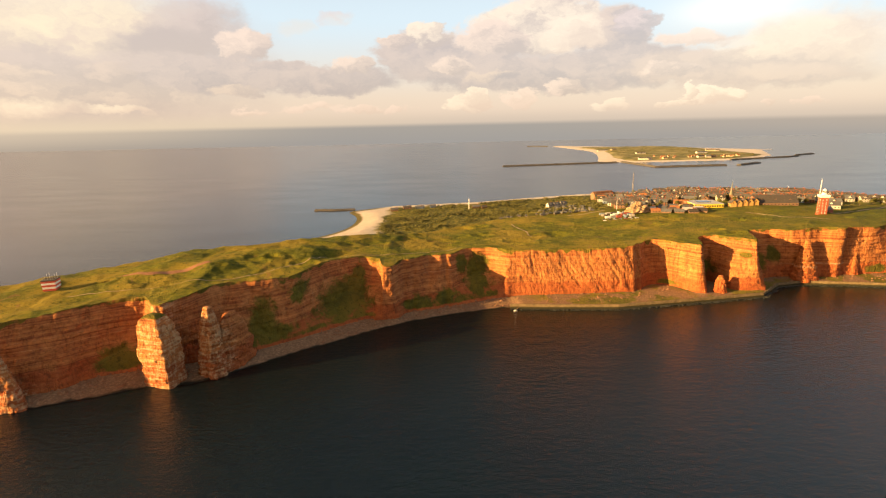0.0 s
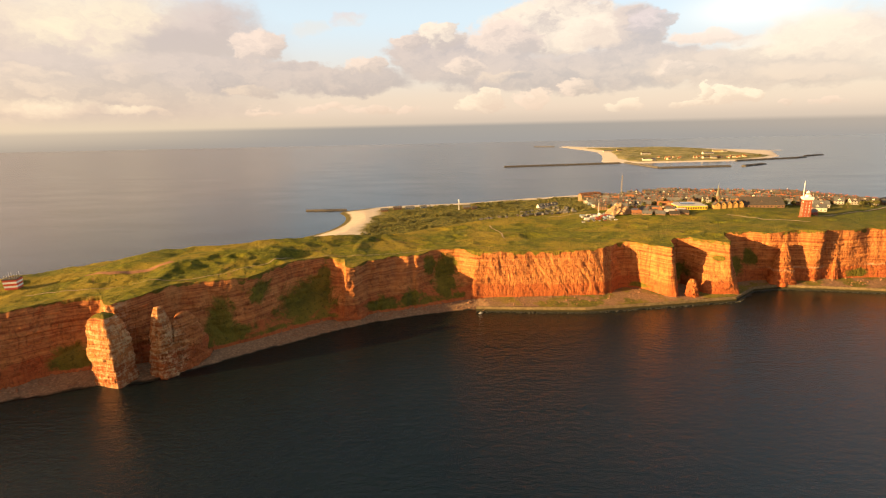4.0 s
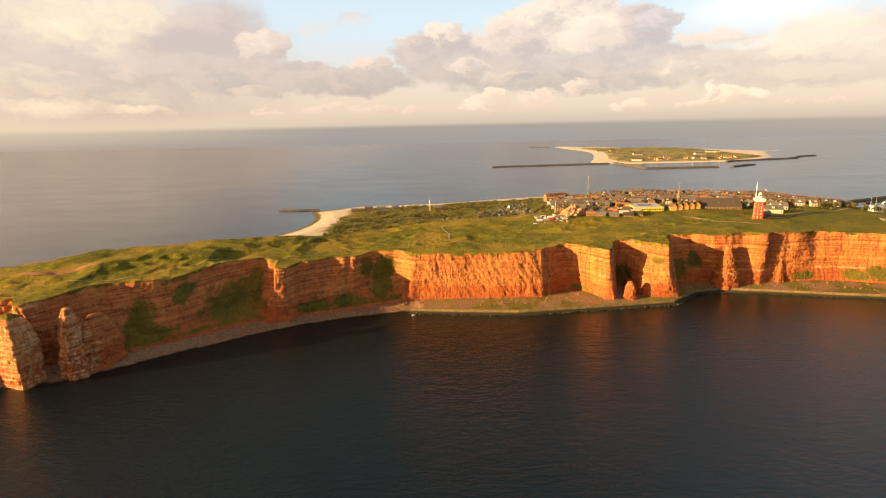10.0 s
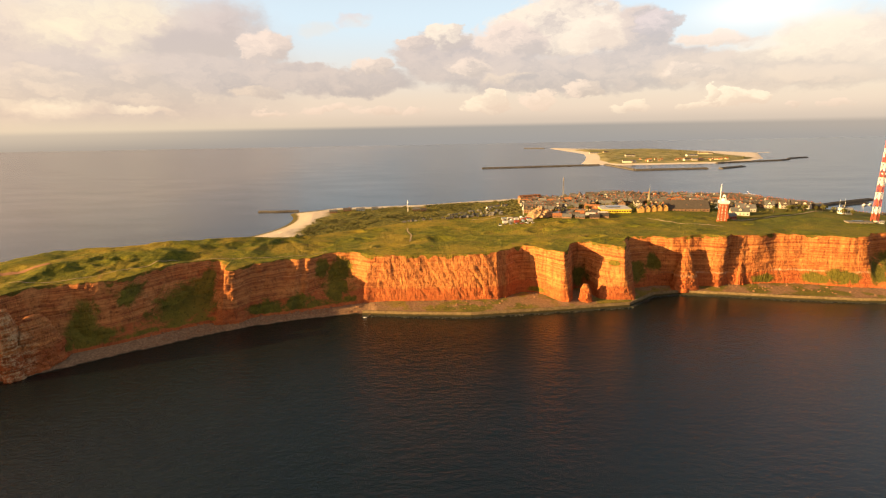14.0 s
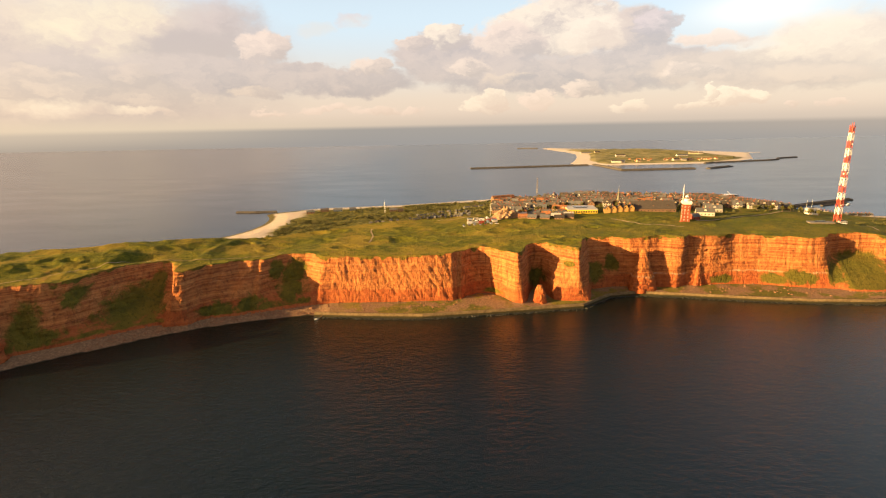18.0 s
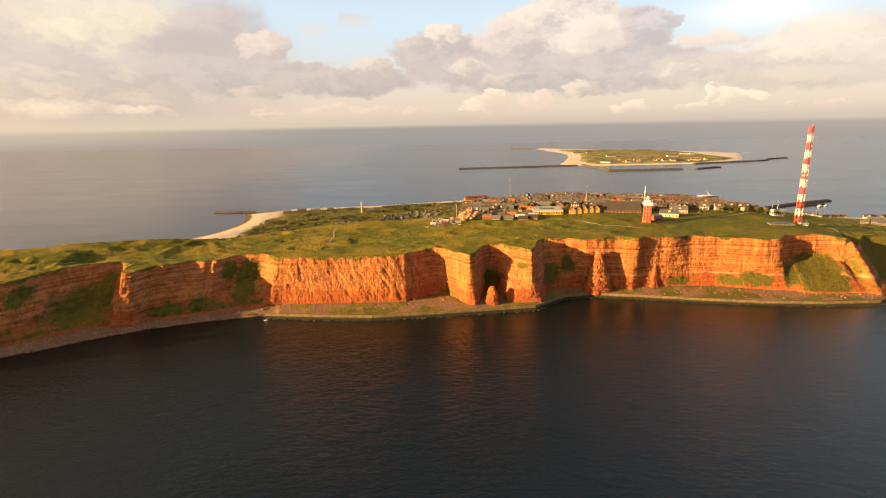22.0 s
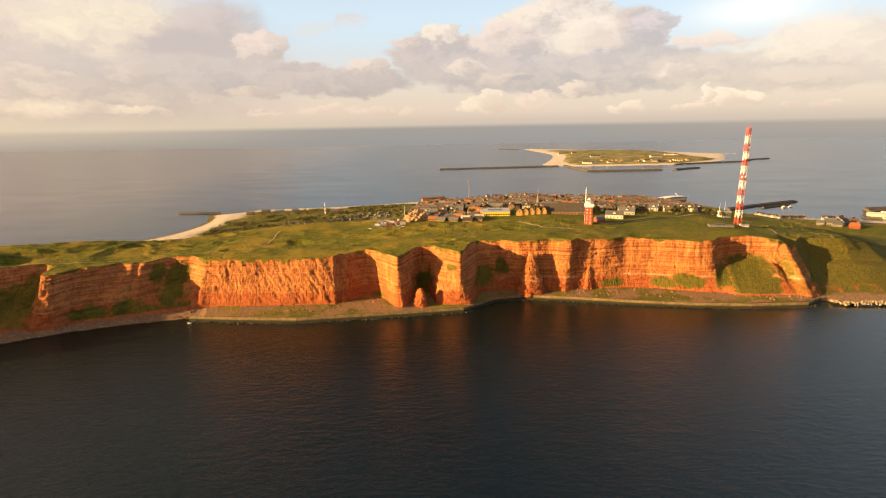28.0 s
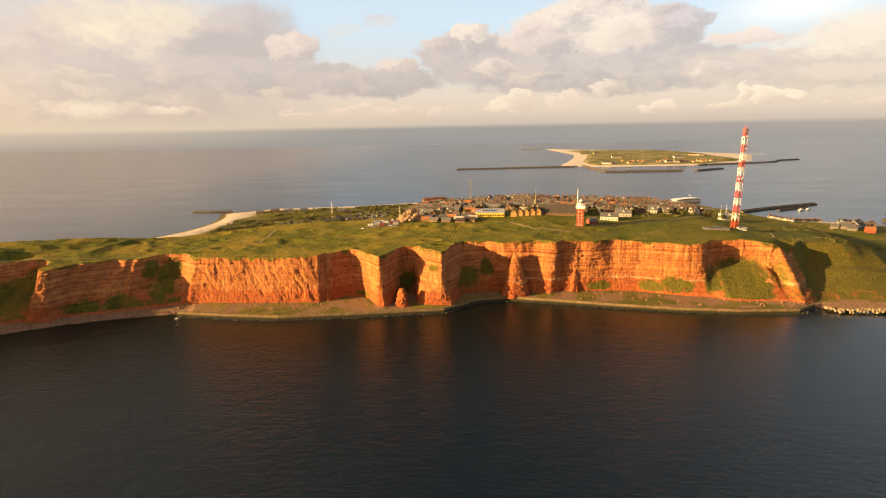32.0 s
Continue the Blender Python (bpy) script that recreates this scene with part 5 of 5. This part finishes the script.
hall(378, 724, -3, 40, 36, 5.5, M_YELLOW, M_PALE_ROOF, "bright yellow flat-roofed school hall with a pale roof", "school_hall", 12)
place(house(58, 24, 4.0, 9.5, M_HOUSE[2], M_ROOF[0], "long brick hall under a large brown hipped roof", 12, 3, "", "long_hall"), 474, 718, -4)
for i, (x, y, rz) in enumerate(((410, 707, 84), (418.2, 707.6, 84), (426.4, 708.2, 84), (434.6, 708.8, 84), (442.8, 709.4, 84))):
    place(house(9, 8, 5.5, 4.2, M_HOUSE[4], M_ROOF[0], "ochre gabled house with pointed gables facing the meadow", 3, 1, "ochre row"), x, y, rz)
place(house(40, 11, 9, 4, M_HOUSE[2], M_ROOF[2], "orange-brick terrace block of four storeys with a tiled roof", 10, 4, "", "apartment_block"), 285, 895, 20)
place(house(20, 14, 3.5, 5, M_HOUSE[1], M_ROOF[2], "broad house with a bright orange tiled roof", 5, 2, "", "villa"), 352, 738, -20)
for i, (x, y) in enumerate(((296, 676), (308, 688), (300, 700), (318, 700), (328, 684), (336, 700), (342, 712), (322, 716), (284, 684), (286, 702), (312, 674), (330, 672), (306, 714), (288, 718), (346, 690), (272, 712), (344, 676))):
    place(house(12, 9.5, 2.1, 3.0, M_HOUSE[2], (M_ROOF[1], M_ROOF[0], M_ROOF[1], M_ROOF[2], M_PALE_ROOF)[i % 5], "low bungalow with a shallow grey roof", 3, 0, "bungalows", "bungalow"), x + 9, y + 3, -24 + 9 * (i % 3))
place(house(11, 9, 4, 3.5, M_DARKRED, M_ROOF[1], "red-painted keeper's house beside the light tower", 3, 0, "", "keeper_house"), 503, 652, 20)
place(house(22, 10, 5, 4.5, M_HOUSE[0], M_ROOF[1], "white long house with grey roof by the meadow", 5, 1, "", "long_house"), 531, 684, -16)
place(house(20, 10, 5, 4.5, M_HOUSE[0], M_ROOF[1], "white gabled guest house", 5, 1, "", "guest_house"), 556, 712, -10)

# church
ch = thing("church", 446, 775, gz(446, 775), "slender church tower with a green copper spire", "church", -14)
part("tower", blocks((-2.2, 2.2, -2.2, 2.2, -2, 9)), M_HOUSE[2], ch)
part("spire", lathe([(3.0, 9), (1.8, 13), (0.8, 21), (0.1, 29)], 8, math.pi / 8), M_COPPER, ch)
part("nave", wall_box(18, 10, 5, 5), M_HOUSE[2], ch).matrix_basis = pose(13, 0, 0)
part("nave_roof", gable_roof(18, 10, 5, 5), M_ROOF[1], ch).matrix_basis = pose(13, 0, 0.02)
part("weather_vane", struts([((0, 0, 29), (0, 0, 31)), ((-0.6, 0, 30.3), (0.6, 0, 30.3))], 0.2), M_GREY, ch)

# slim steel aerials
M_STEEL = plain("weathered_steel", (0.22, 0.19, 0.15), 0.6, 0.2, 0.2)


def aerial(x, y, h, w, label, paint):
    ob = thing("aerial_mast", x, y, gz(x, y) - 0.5, label, "aerial mast")
    cor = [(-w, -w * 0.6), (w, -w * 0.6), (0, w)]
    n = 9
    for k in range(3):
        part("leg", struts([((*cor[k], 0), (*[c * 0.8 for c in cor[k]], h))], 0.4), paint, ob)
    pr = []
    for i in range(n):
        for k in range(3):
            pr.append(((*cor[k], h * i / n), (*cor[(k + 1) % 3], h * (i + 1) / n)))
    part("bracing", struts(pr, 0.22, 4), paint, ob)
    part("head", lathe([(w * 1.1, h), (w * 1.2, h + 1.2), (0.25, h + 1.8), (0.12, h + 5)], 8), paint, ob)
    return ob


aerial(347, 917, 35 + gz(336, 862) - gz(347, 917), 1.0, "slim grey steel aerial mast above the town roofs", M_STEEL)
aerial(56, 1045, 20, 0.9, "short white aerial mast among the scrub", M_WHITE)
aerial(252, 722, 14, 0.35, "thin aerial pole beside a rubble heap", M_GREY)

# striped lookout station on the northern plateau
st = thing("lookout_station", -328, 405, gz(-328, 405) - 1.0, "square lookout station in red and white bands with roof aerials", "station", 16)
for i in range(5):
    e = 4.7 + 0.1 * i
    part("storey_band", blocks((-e, e, -e, e, 1.4 + 1.7 * i, 1.4 + 1.7 * (i + 1) - 0.02)), (M_RED, M_WHITE)[i % 2], st, ("red band", "white band")[i % 2])
part("base", blocks((-3.6, 3.6, -3.6, 3.6, -2, 1.4)), M_CONCRETE, st)
part("roof", blocks((-5.4, 5.4, -5.4, 5.4, 9.9, 10.3)), M_ROOF[3], st)
for i in range(7):
    part("whip_antenna", struts([((0, 0, 10.3), (0, 0, 13 + (i * 37) % 4))], 0.2), M_GREY, st).matrix_basis = pose(-4.2 + 1.4 * i, -3 + (i * 29) % 7, 0)
part("railing", struts([((-5.2, -5.2, 11.2), (5.2, -5.2, 11.2)), ((5.2, -5.2, 11.2), (5.2, 5.2, 11.2)), ((-5.2, 5.2, 11.2), (5.2, 5.2, 11.2)), ((-5.2, -5.2, 11.2), (-5.2, 5.2, 11.2))], 0.12, 4), M_GREY, st)

# rubble heap and yard
heap = new("rubble_mound", rock_mesh("rubble_mound", 5.0, 13, 18.5, 15, M_RUBBLE, 0.6, 5, 0.7))
heap.matrix_world = pose(272, 692, gz(272, 692) - 0.5, 0, 0, 104)
tagged(heap, "tall heap of pale broken rubble beside a yard", "rubble heap")
paints = [M_WHITE, M_GREY, M_DARKRED, M_HOUSE[3], M_HOUSE[0], M_ROOF[3]]


def container(mat, rz, x, y):
    ob = thing("container", x, y, gz(x, y), "corrugated steel container parked in the yard", "container", rz, "yard containers")
    part("body", blocks((-3.5, 3.5, -1.3, 1.3, 0.1, 2.8)), mat, ob)
    bm = bmesh.new()
    for i in range(12):
        box(bm, -3.3 + 0.55 * i, -3.05 + 0.55 * i, -1.38, 1.38, 0.25, 2.65)
    part("ribs", bm, mat, ob)
    part("door", blocks((3.5, 3.6, -1.2, 1.2, 0.25, 2.65)), M_GREY, ob)


def car(mat, rz, x, y):
    ob = thing("car", x, y, gz(x, y), "parked car in the yard", "car", rz, "parked vehicles")
    part("body", blocks((-2.1, 2.1, -0.85, 0.85, 0.35, 0.95), inset=0.08), mat, ob)
    part("cabin", blocks((-1.2, 1.0, -0.75, 0.75, 0.95, 1.5), inset=0.22), M_GLASS, ob)
    for sx in (-1.3, 1.3):
        for sy in (-0.8, 0.8):
            bm = lathe([(0.33, -0.1), (0.33, 0.1)], 10)
            bmesh.ops.rotate(bm, verts=bm.verts, matrix=Matrix.Rotation(math.pi / 2, 3, "X"))
            part("wheel", bm, M_ROOF[3], ob).matrix_basis = pose(sx, sy, 0.33)


rnd = random.Random(8)
for i in range(20):
    container(paints[i % 6], rnd.choice((10, 100)) + rnd.uniform(-6, 6), 222 + (i % 5) * 8 + rnd.uniform(-1, 1), 668 + (i // 5) * 9 + rnd.uniform(-1, 1))
for i in range(14):
    car(paints[(i * 5) % 6], 10 + rnd.uniform(-8, 8) + 90 * (i % 2), 214 + (i % 7) * 7, 655 + (i // 7) * 6)

# transmitter buildings by the mast
hall(688, 712, 10, 14, 9, 8.0, M_WHITE, M_PALE_ROOF, "white block-shaped transmitter building with roof aerials", "transmitter_building", 4)
for dx_ in (-3, 4):
    aerial(688 + dx_, 719, 15 + dx_ * 0.3, 0.10, "thin aerial pole by a transmitter building", M_GREY)
hall(636, 619, -8, 26, 9, 3.2, M_CONCRETE, M_ROOF[1], "low grey equipment building at the foot of the mast", "equipment_building", 6)
hall(672, 634, -8, 9, 5, 2.4, M_WHITE, M_PALE_ROOF, "low white equipment shed at the foot of the mast", "equipment_shed", 5)
hall(690, 838, -20, 30, 9, 5, M_HOUSE[0], M_ROOF[3], "row of white beach apartments with a dark flat roof", "apartments", 10)

# harbour houses
rnd = random.Random(77)
for i, (x, y, L, h_) in enumerate(((950, 866, 22, 5), (972, 872, 20, 5), (958, 884, 20, 5), (980, 892, 24, 6), (1000, 888, 18, 4), (968, 902, 20, 6), (990, 908, 22, 6),
                                   (1012, 906, 16, 4), (948, 852, 16, 4), (1006, 926, 22, 6), (984, 926, 20, 5), (1022, 916, 12, 4), (936, 874, 14, 4), (974, 852, 14, 4))):
    place(house(L * 0.8, 10, h_, 4, (M_DULL, M_HOUSE[3], M_HOUSE[0], M_DULL)[i % 4], M_ROOF[(1, 3, 1)[i % 3]], "harbour store with a grey gabled roof", 5, 0, "harbour stores", "store"), x, y, -28 + 62 * (i % 2) + rnd.uniform(-8, 8))
place(house(12, 10, 5, 4, M_DARKRED, M_ROOF[2], "red-painted gabled house by the harbour", 3, 0, "", "harbour_house"), 964, 837, -20)
for i in range(14):
    x, y = (890 + i * 3.6, 978 - i * 3.8) if i < 7 else (912 + (i - 7) * 8.6, 943 + (i - 7) * 2.2)
    place(house(7, 6, 3.2, 2.8, (M_DULL, M_HOUSE[0], M_DULL, M_HOUSE[3])[i % 4], M_ROOF[(3, 1)[i % 2]], "dark-roofed lobster hut on the harbour shore", 2, 0, "harbour huts", "hut"), x, y, (-45 if i < 7 else 14) + 90)
for i, (x, y, L) in enumerate(((1098, 962, 26), (1128, 950, 30), (1108, 944, 20), (1140, 966, 18))):
    ob = house(L, 12, 5, 3, (M_HOUSE[0], M_DULL)[i % 2], M_PALE_ROOF, "pale-roofed store on the dock", 4, 0, "dock stores", "dock_store")
    ob.matrix_basis = pose(x, y, 2.6, 0, 0, -30)

# beach kiosk houses behind the cove, white hostel, huts in the allotments
for i, (x, y, L, w_, r_) in enumerate(((-100, 1050, 22, 2, 1), (-74, 1066, 24, 2, 0), (-48, 1074, 26, 3, 1), (-20, 1090, 18, 3, 1), (72, 1060, 22, 2, 1), (88, 1050, 16, 2, 0))):
    place(house(L * 0.7, 8, 3.5, 3, M_HOUSE[w_], M_ROOF[r_], "low beach house among the dunes", 4, 0, "beach houses", "beach_house"), x, y, 12)
for i, (x, y) in enumerate(((225, 1045), (240, 1052), (256, 1060))):
    place(house(13, 10, 6, 5, M_HOUSE[0], M_ROOF[1], "white hostel wing with a steep grey roof", 3, 1, "hostel wings", "hostel"), x, y, 25)
shed = None
for i in range(170):
    x = rnd.uniform(-20, 225)
    y = 700 + 0.16 * x + 75 * rnd.random() ** 1.5
    if y > at(BACK, x) + 60:
        continue
    z_ = gz(x, y)
    if shed is None:
        shed = place(house(3.6, 2.8, 1.7, 1.1, M_WOOD, M_ROOF[1], "small wooden allotment shed among bushes", 1, 0, "allotment sheds", "shed"), x, y, 20)
    else:
        copy_thing(shed, pose(x, y, z_, 0, 0, rnd.uniform(0, 180)))

# dune island buildings
for i, (x, y, L) in enumerate(((905, 2290, 40), (930, 2296, 26), (1010, 2310, 20), (1180, 2330, 30), (1210, 2320, 22), (1240, 2335, 26), (1050, 2700, 50), (1330, 2620, 60), (1470, 2800, 50), (1500, 2790, 24), (960, 3050, 60), (1020, 3040, 30))):
    x_, y_ = x, y
    zz = float(np.interp(x_, gx_[0], dz_[np.abs(gy_[:, 0] - y_).argmin()]))
    ob = house(L, 14, 6, 4, M_HOUSE[(0, 0, 1)[i % 3]], M_ROOF[(0, 1, 3)[i % 3]], "low white holiday building on the dune island", 6, 0, "dune buildings", "holiday_building")
    ob.matrix_basis = pose(x_, y_, zz, 0, 0, -8 + 7 * (i % 4))

hut = None
for i in range(34):
    x, y = rnd.uniform(990, 1420), rnd.uniform(2300, 2440)
    if y < np.interp(x, [990, 1313, 1420], [2290, 2310, 2400]):
        continue
    zz = float(np.interp(x, gx_[0], dz_[np.abs(gy_[:, 0] - y).argmin()]))
    if hut is None:
        hut = house(9, 8, 4, 3.5, M_HOUSE[1], M_ROOF[2], "small red-roofed bungalow on the dune island", 2, 0, "dune bungalows", "dune_bungalow")
        hut.matrix_basis = pose(x, y, zz, 0, 0, 10)
    else:
        copy_thing(hut, pose(x, y, zz, 0, 0, rnd.uniform(-30, 30)))

# pavilion with an arched white roof on the eastern shore
pv = thing("pavilion", 836, 1222, max(1.5, gz(836, 1222)), "long harbour pavilion under a shallow arched white roof", "pavilion", 18)
part("wall", blocks((-32, 32, -8, 8, -3, 3.9)), M_HOUSE[0], pv)
bm = bmesh.new()
prof = [(-36, 3.7), (-26, 4.9), (-12, 5.9), (2, 6.2), (16, 5.8), (28, 4.9), (36, 3.7)]
top = [[bm.verts.new((a, s_, b + 0.5)) for a, b in prof] for s_ in (-9, 9)]
low_ = [[bm.verts.new((a, s_, b)) for a, b in prof] for s_ in (-9, 9)]
for i in range(6):
    bm.faces.new((top[0][i], top[0][i + 1], top[1][i + 1], top[1][i]))
    bm.faces.new((low_[0][i + 1], low_[0][i], low_[1][i], low_[1][i + 1]))
    bm.faces.new((low_[0][i], low_[0][i + 1], top[0][i + 1], top[0][i]))
    bm.faces.new((low_[1][i + 1], low_[1][i], top[1][i], top[1][i + 1]))
part("roof", bm, M_WHITE, pv, "arched white roof")
part("roof_spar", struts([((14, 0, 7), (5, 0, 14))], 0.9, 6), M_WHITE, pv)

# boats
def boat(x, y, L, rz, label):
    ob = thing("boat", x, y, 0.2, label, "boat", rz)
    bm = bmesh.new()
    prof = [(-0.5, 0.16), (-0.2, 0.2), (0.2, 0.17), (0.5, 0.01)]
    up = [[bm.verts.new((L * a, s * L * b, L * 0.11)) for a, b in prof] for s in (-1, 1)]
    dn = [[bm.verts.new((L * a * 0.9, s * L * b * 0.5, -L * 0.04)) for a, b in prof] for s in (-1, 1)]
    for i in range(3):
        bm.faces.new((up[0][i], up[0][i + 1], up[1][i + 1], up[1][i]))
        bm.faces.new((dn[0][i + 1], dn[0][i], dn[1][i], dn[1][i + 1]))
        bm.faces.new((dn[0][i], dn[0][i + 1], up[0][i + 1], up[0][i]))
        bm.faces.new((dn[1][i + 1], dn[1][i], up[1][i], up[1][i + 1]))
    bm.faces.new((dn[0][0], up[0][0], up[1][0], dn[1][0]))
    part("hull", bm, M_WHITE, ob)
    part("cabin", blocks((-L * 0.25, L * 0.08, -L * 0.1, L * 0.1, L * 0.11, L * 0.24), inset=L * 0.02), M_WHITE, ob)
    part("mast", struts([((0, 0, 0), (0, 0, L * 0.6))], 0.2), M_GREY, ob)


boat(1160, 993, 42, -20, "white ferry moored at the dock")
boat(1012, 1090, 14, 20, "white harbour launch at a jetty")
boat(1030, 1098, 11, 15, "small white motor boat at a jetty")
boat(70, 468, 4, 10, "small white dinghy moored off the beach")

# ---------------------------------------------------------------- paths
M_SOIL = plain("reddish_gravel", (0.27, 0.135, 0.075), 0.95, 0, 0.25, 0.5)


def footpath(points, width, label, mat=M_PATH):
    """A trodden strip laid over the turf."""
    xs, ys = zip(*points)
    d = np.concatenate([[0], np.cumsum(np.hypot(np.diff(xs), np.diff(ys)))])
    s = np.arange(0, d[-1], 2.5)
    px_, py_ = np.interp(s, d, xs), np.interp(s, d, ys)
    px_, py_ = px_ + vnoise(s / 22, 0.5, xs[0], 2) * 1.6, py_ + vnoise(s / 22, 9.5, ys[0], 2) * 1.6
    tx, ty = np.gradient(px_), np.gradient(py_)
    n = np.hypot(tx, ty)
    rows = []
    for o in (-1, -0.33, 0.33, 1):
        x_, y_ = px_ - ty / n * o * width / 2, py_ + tx / n * o * width / 2
        rows.append(np.stack([x_, y_, ground(x_, y_) + 0.22], 1))
    ob = sheet("footpath", np.array(rows), mat)
    return tagged(ob, label, "footpath", kind="structure")


footpath([(403, 664), (417, 640), (434, 616), (470, 600)], 2.2, "pale gravel path across the meadow")
footpath([(500, 640), (535, 655), (585, 671), (640, 705), (668, 722)], 3.0, "gravel lane along the meadow edge")
footpath([(92, 668), (97, 640), (103, 612), (104, 580)], 1.8, "narrow trodden path across the northern meadow")
footpath([(178, 708), (205, 716), (237, 730)], 3.0, "pale lane in front of the allotments")
footpath([(702, 640), (697, 612), (690, 600)], 2.2, "short pale path near the cliff edge")
footpath([(-300, 384), (-262, 392), (-228, 402), (-190, 412), (-160, 432), (-120, 486), (-70, 500), (-20, 516), (20, 534)], 1.0, "narrow trodden path behind the cliff edge")
footpath([(-284, 430), (-258, 428), (-232, 438), (-216, 452)], 7.0, "patch of bare reddish gravel on the plateau", M_SOIL)
footpath([(760, 735), (790, 690), (830, 655)], 2.5, "pale lane down the southern slope")

# ---------------------------------------------------------------- scrub and trees
def leaves(r, n, rx, ry, rz_, size):
    """Leaf tufts as small tilted quads in an uneven mass."""
    V, F = [], []
    for _ in range(n):
        while True:
            p = Vector((r.uniform(-1, 1), r.uniform(-1, 1), r.uniform(-0.6, 1)))
            if p.length < 1 and p.length > 0.45 * r.random() ** 0.5 and noise.noise(p * 2.3 + Vector((rx, ry, n * 0.1))) > -0.25:
                break
        c = Vector((p.x * rx, p.y * ry, p.z * rz_))
        u = Vector((r.uniform(-1, 1), r.uniform(-1, 1), r.uniform(-0.6, 0.6))).normalized() * size * r.uniform(0.6, 1.3)
        w = u.orthogonal().normalized() * size * r.uniform(0.5, 1.0)
        o = len(V)
        V += [c - u, c - w * 0.8, c + u, c + w * 0.8 + Vector((0, 0, size * 0.3))]
        F.append((o, o + 1, o + 2, o + 3))
    return V, F


rnd = random.Random(31)
clumps = [leaves(rnd, 46, 1, 1, 0.75, 0.30) for _ in range(7)]


def thicket(name, spots, label, category="scrub"):
    V, F = [], []
    for x, y, z, s in spots:
        cv, cf = rnd.choice(clumps)
        a = rnd.uniform(0, 6.28)
        c_, s_ = math.cos(a) * s, math.sin(a) * s
        k = rnd.uniform(0.7, 1.15)
        o = len(V)
        V += [(x + p.x * c_ - p.y * s_, y + p.x * s_ + p.y * c_, z + (p.z * k + 0.35) * s) for p in cv]
        F += [tuple(o + i for i in f) for f in cf]
    return tagged(new(name, mesh_of(name, V, F, M_LEAF)), label, category, kind="stuff")


spots = []
while len(spots) < 4200:
    x = rnd.uniform(-110, 330)
    y = rnd.uniform(690, 1215)
    if y < 702 + 0.15 * x + 25 * rnd.random() or y > at(EAST, x) - 40 or (x > 255 and y < 905) or (x > 262 and y < at(BACK, x) - 10):
        continue
    if x < -60 and y > 960:
        continue
    if vnoise(x / 24, y / 24, 4.4, 3) < 0.02:
        continue
    s = rnd.uniform(1.0, 3.0)
    spots.append((x, y, gz(x, y), s))
thicket("dune_scrub", spots, "dense dark-green scrub over the low dunes and allotments")
spots = []
while len(spots) < 900:
    x, y = rnd.uniform(255, 700), rnd.uniform(690, 960)
    if y < 705 or vnoise(x / 26, y / 26, 8.4, 2) < 0.05 or y > at(BACK, x) - 6:
        continue
    spots.append((x, y, gz(x, y), rnd.uniform(1.0, 2.6)))
thicket("garden_shrubs", spots, "garden shrubs between the town houses")
spots = []
while len(spots) < 500:
    x, y = rnd.uniform(820, 1640), rnd.uniform(2270, 3150)
    i, j = int((y - 2150) / 1810 * 149), int((x - 600) / 1300 * 159)
    if dz_[i, j] < 5.2 or vnoise(x / 70, y / 70, 2.4, 3) < -0.05:
        continue
    spots.append((x, y, dz_[i, j] - 0.3, rnd.uniform(1.5, 3.5)))
thicket("island_scrub", spots, "low scrub on the far dune island")
spots = []
while len(spots) < 1400:
    x = rnd.uniform(560, 860)
    y = rnd.uniform(520, 700)
    if x < 700 and y > at(EDGE, x) - 2:
        continue
    f, e = at(FOOT, x), at(EDGE, x)
    if y < f + 5 or vnoise(x / 14, y / 14, 1.4, 3) < 0.0:
        continue
    if y < e:
        t = (y - f) / max(1, e - f)
        if x < 700 and t > 0.5:
            continue
        z_ = None
    spots.append((x, y, z_ if y < e else gz(x, y), rnd.uniform(0.5, 1.3)))
spots = [q for q in spots if q[2] is not None]
thicket("slope_scrub", spots, "low scrub on the southern slope")


def tree(x, y, h, proto=[]):
    if not proto:
        ob = thing("tree", x, y, gz(x, y), "wind-bent dark-green broadleaf tree between houses", "tree", group="town trees")
        bm = lathe([(0.06, -0.1), (0.05, 0.2), (0.035, 0.5)], 7)
        for i in range(4):
            a = i * 1.7
            strut(bm, (0, 0, 0.25 + 0.05 * i), (0.22 * math.cos(a), 0.22 * math.sin(a), 0.5 + 0.05 * i), 0.03, 5)
        part("trunk", bm, M_BARK, ob)
        cv, cf = leaves(random.Random(5), 420, 0.36, 0.34, 0.36, 0.055)
        part("crown", mesh_of("crown", [(v_.x, v_.y, v_.z + 0.62) for v_ in cv], cf, M_LEAF), None, ob)
        ob.scale = (h, h, h)
        proto.append((ob, h))
        return ob
    return copy_thing(proto[0][0], pose(x, y, gz(x, y), 0, 0, rnd.uniform(0, 360)))


n = 0
while n < 230:
    x, y = rnd.uniform(262, 690), rnd.uniform(700, 940)
    if y > at(BACK, x) - 12 or (y < 716 and 320 < x < 560) or math.hypot(x - 485, y - 637) < 60:
        continue
    tree(x, y, 8.5)
    n += 1
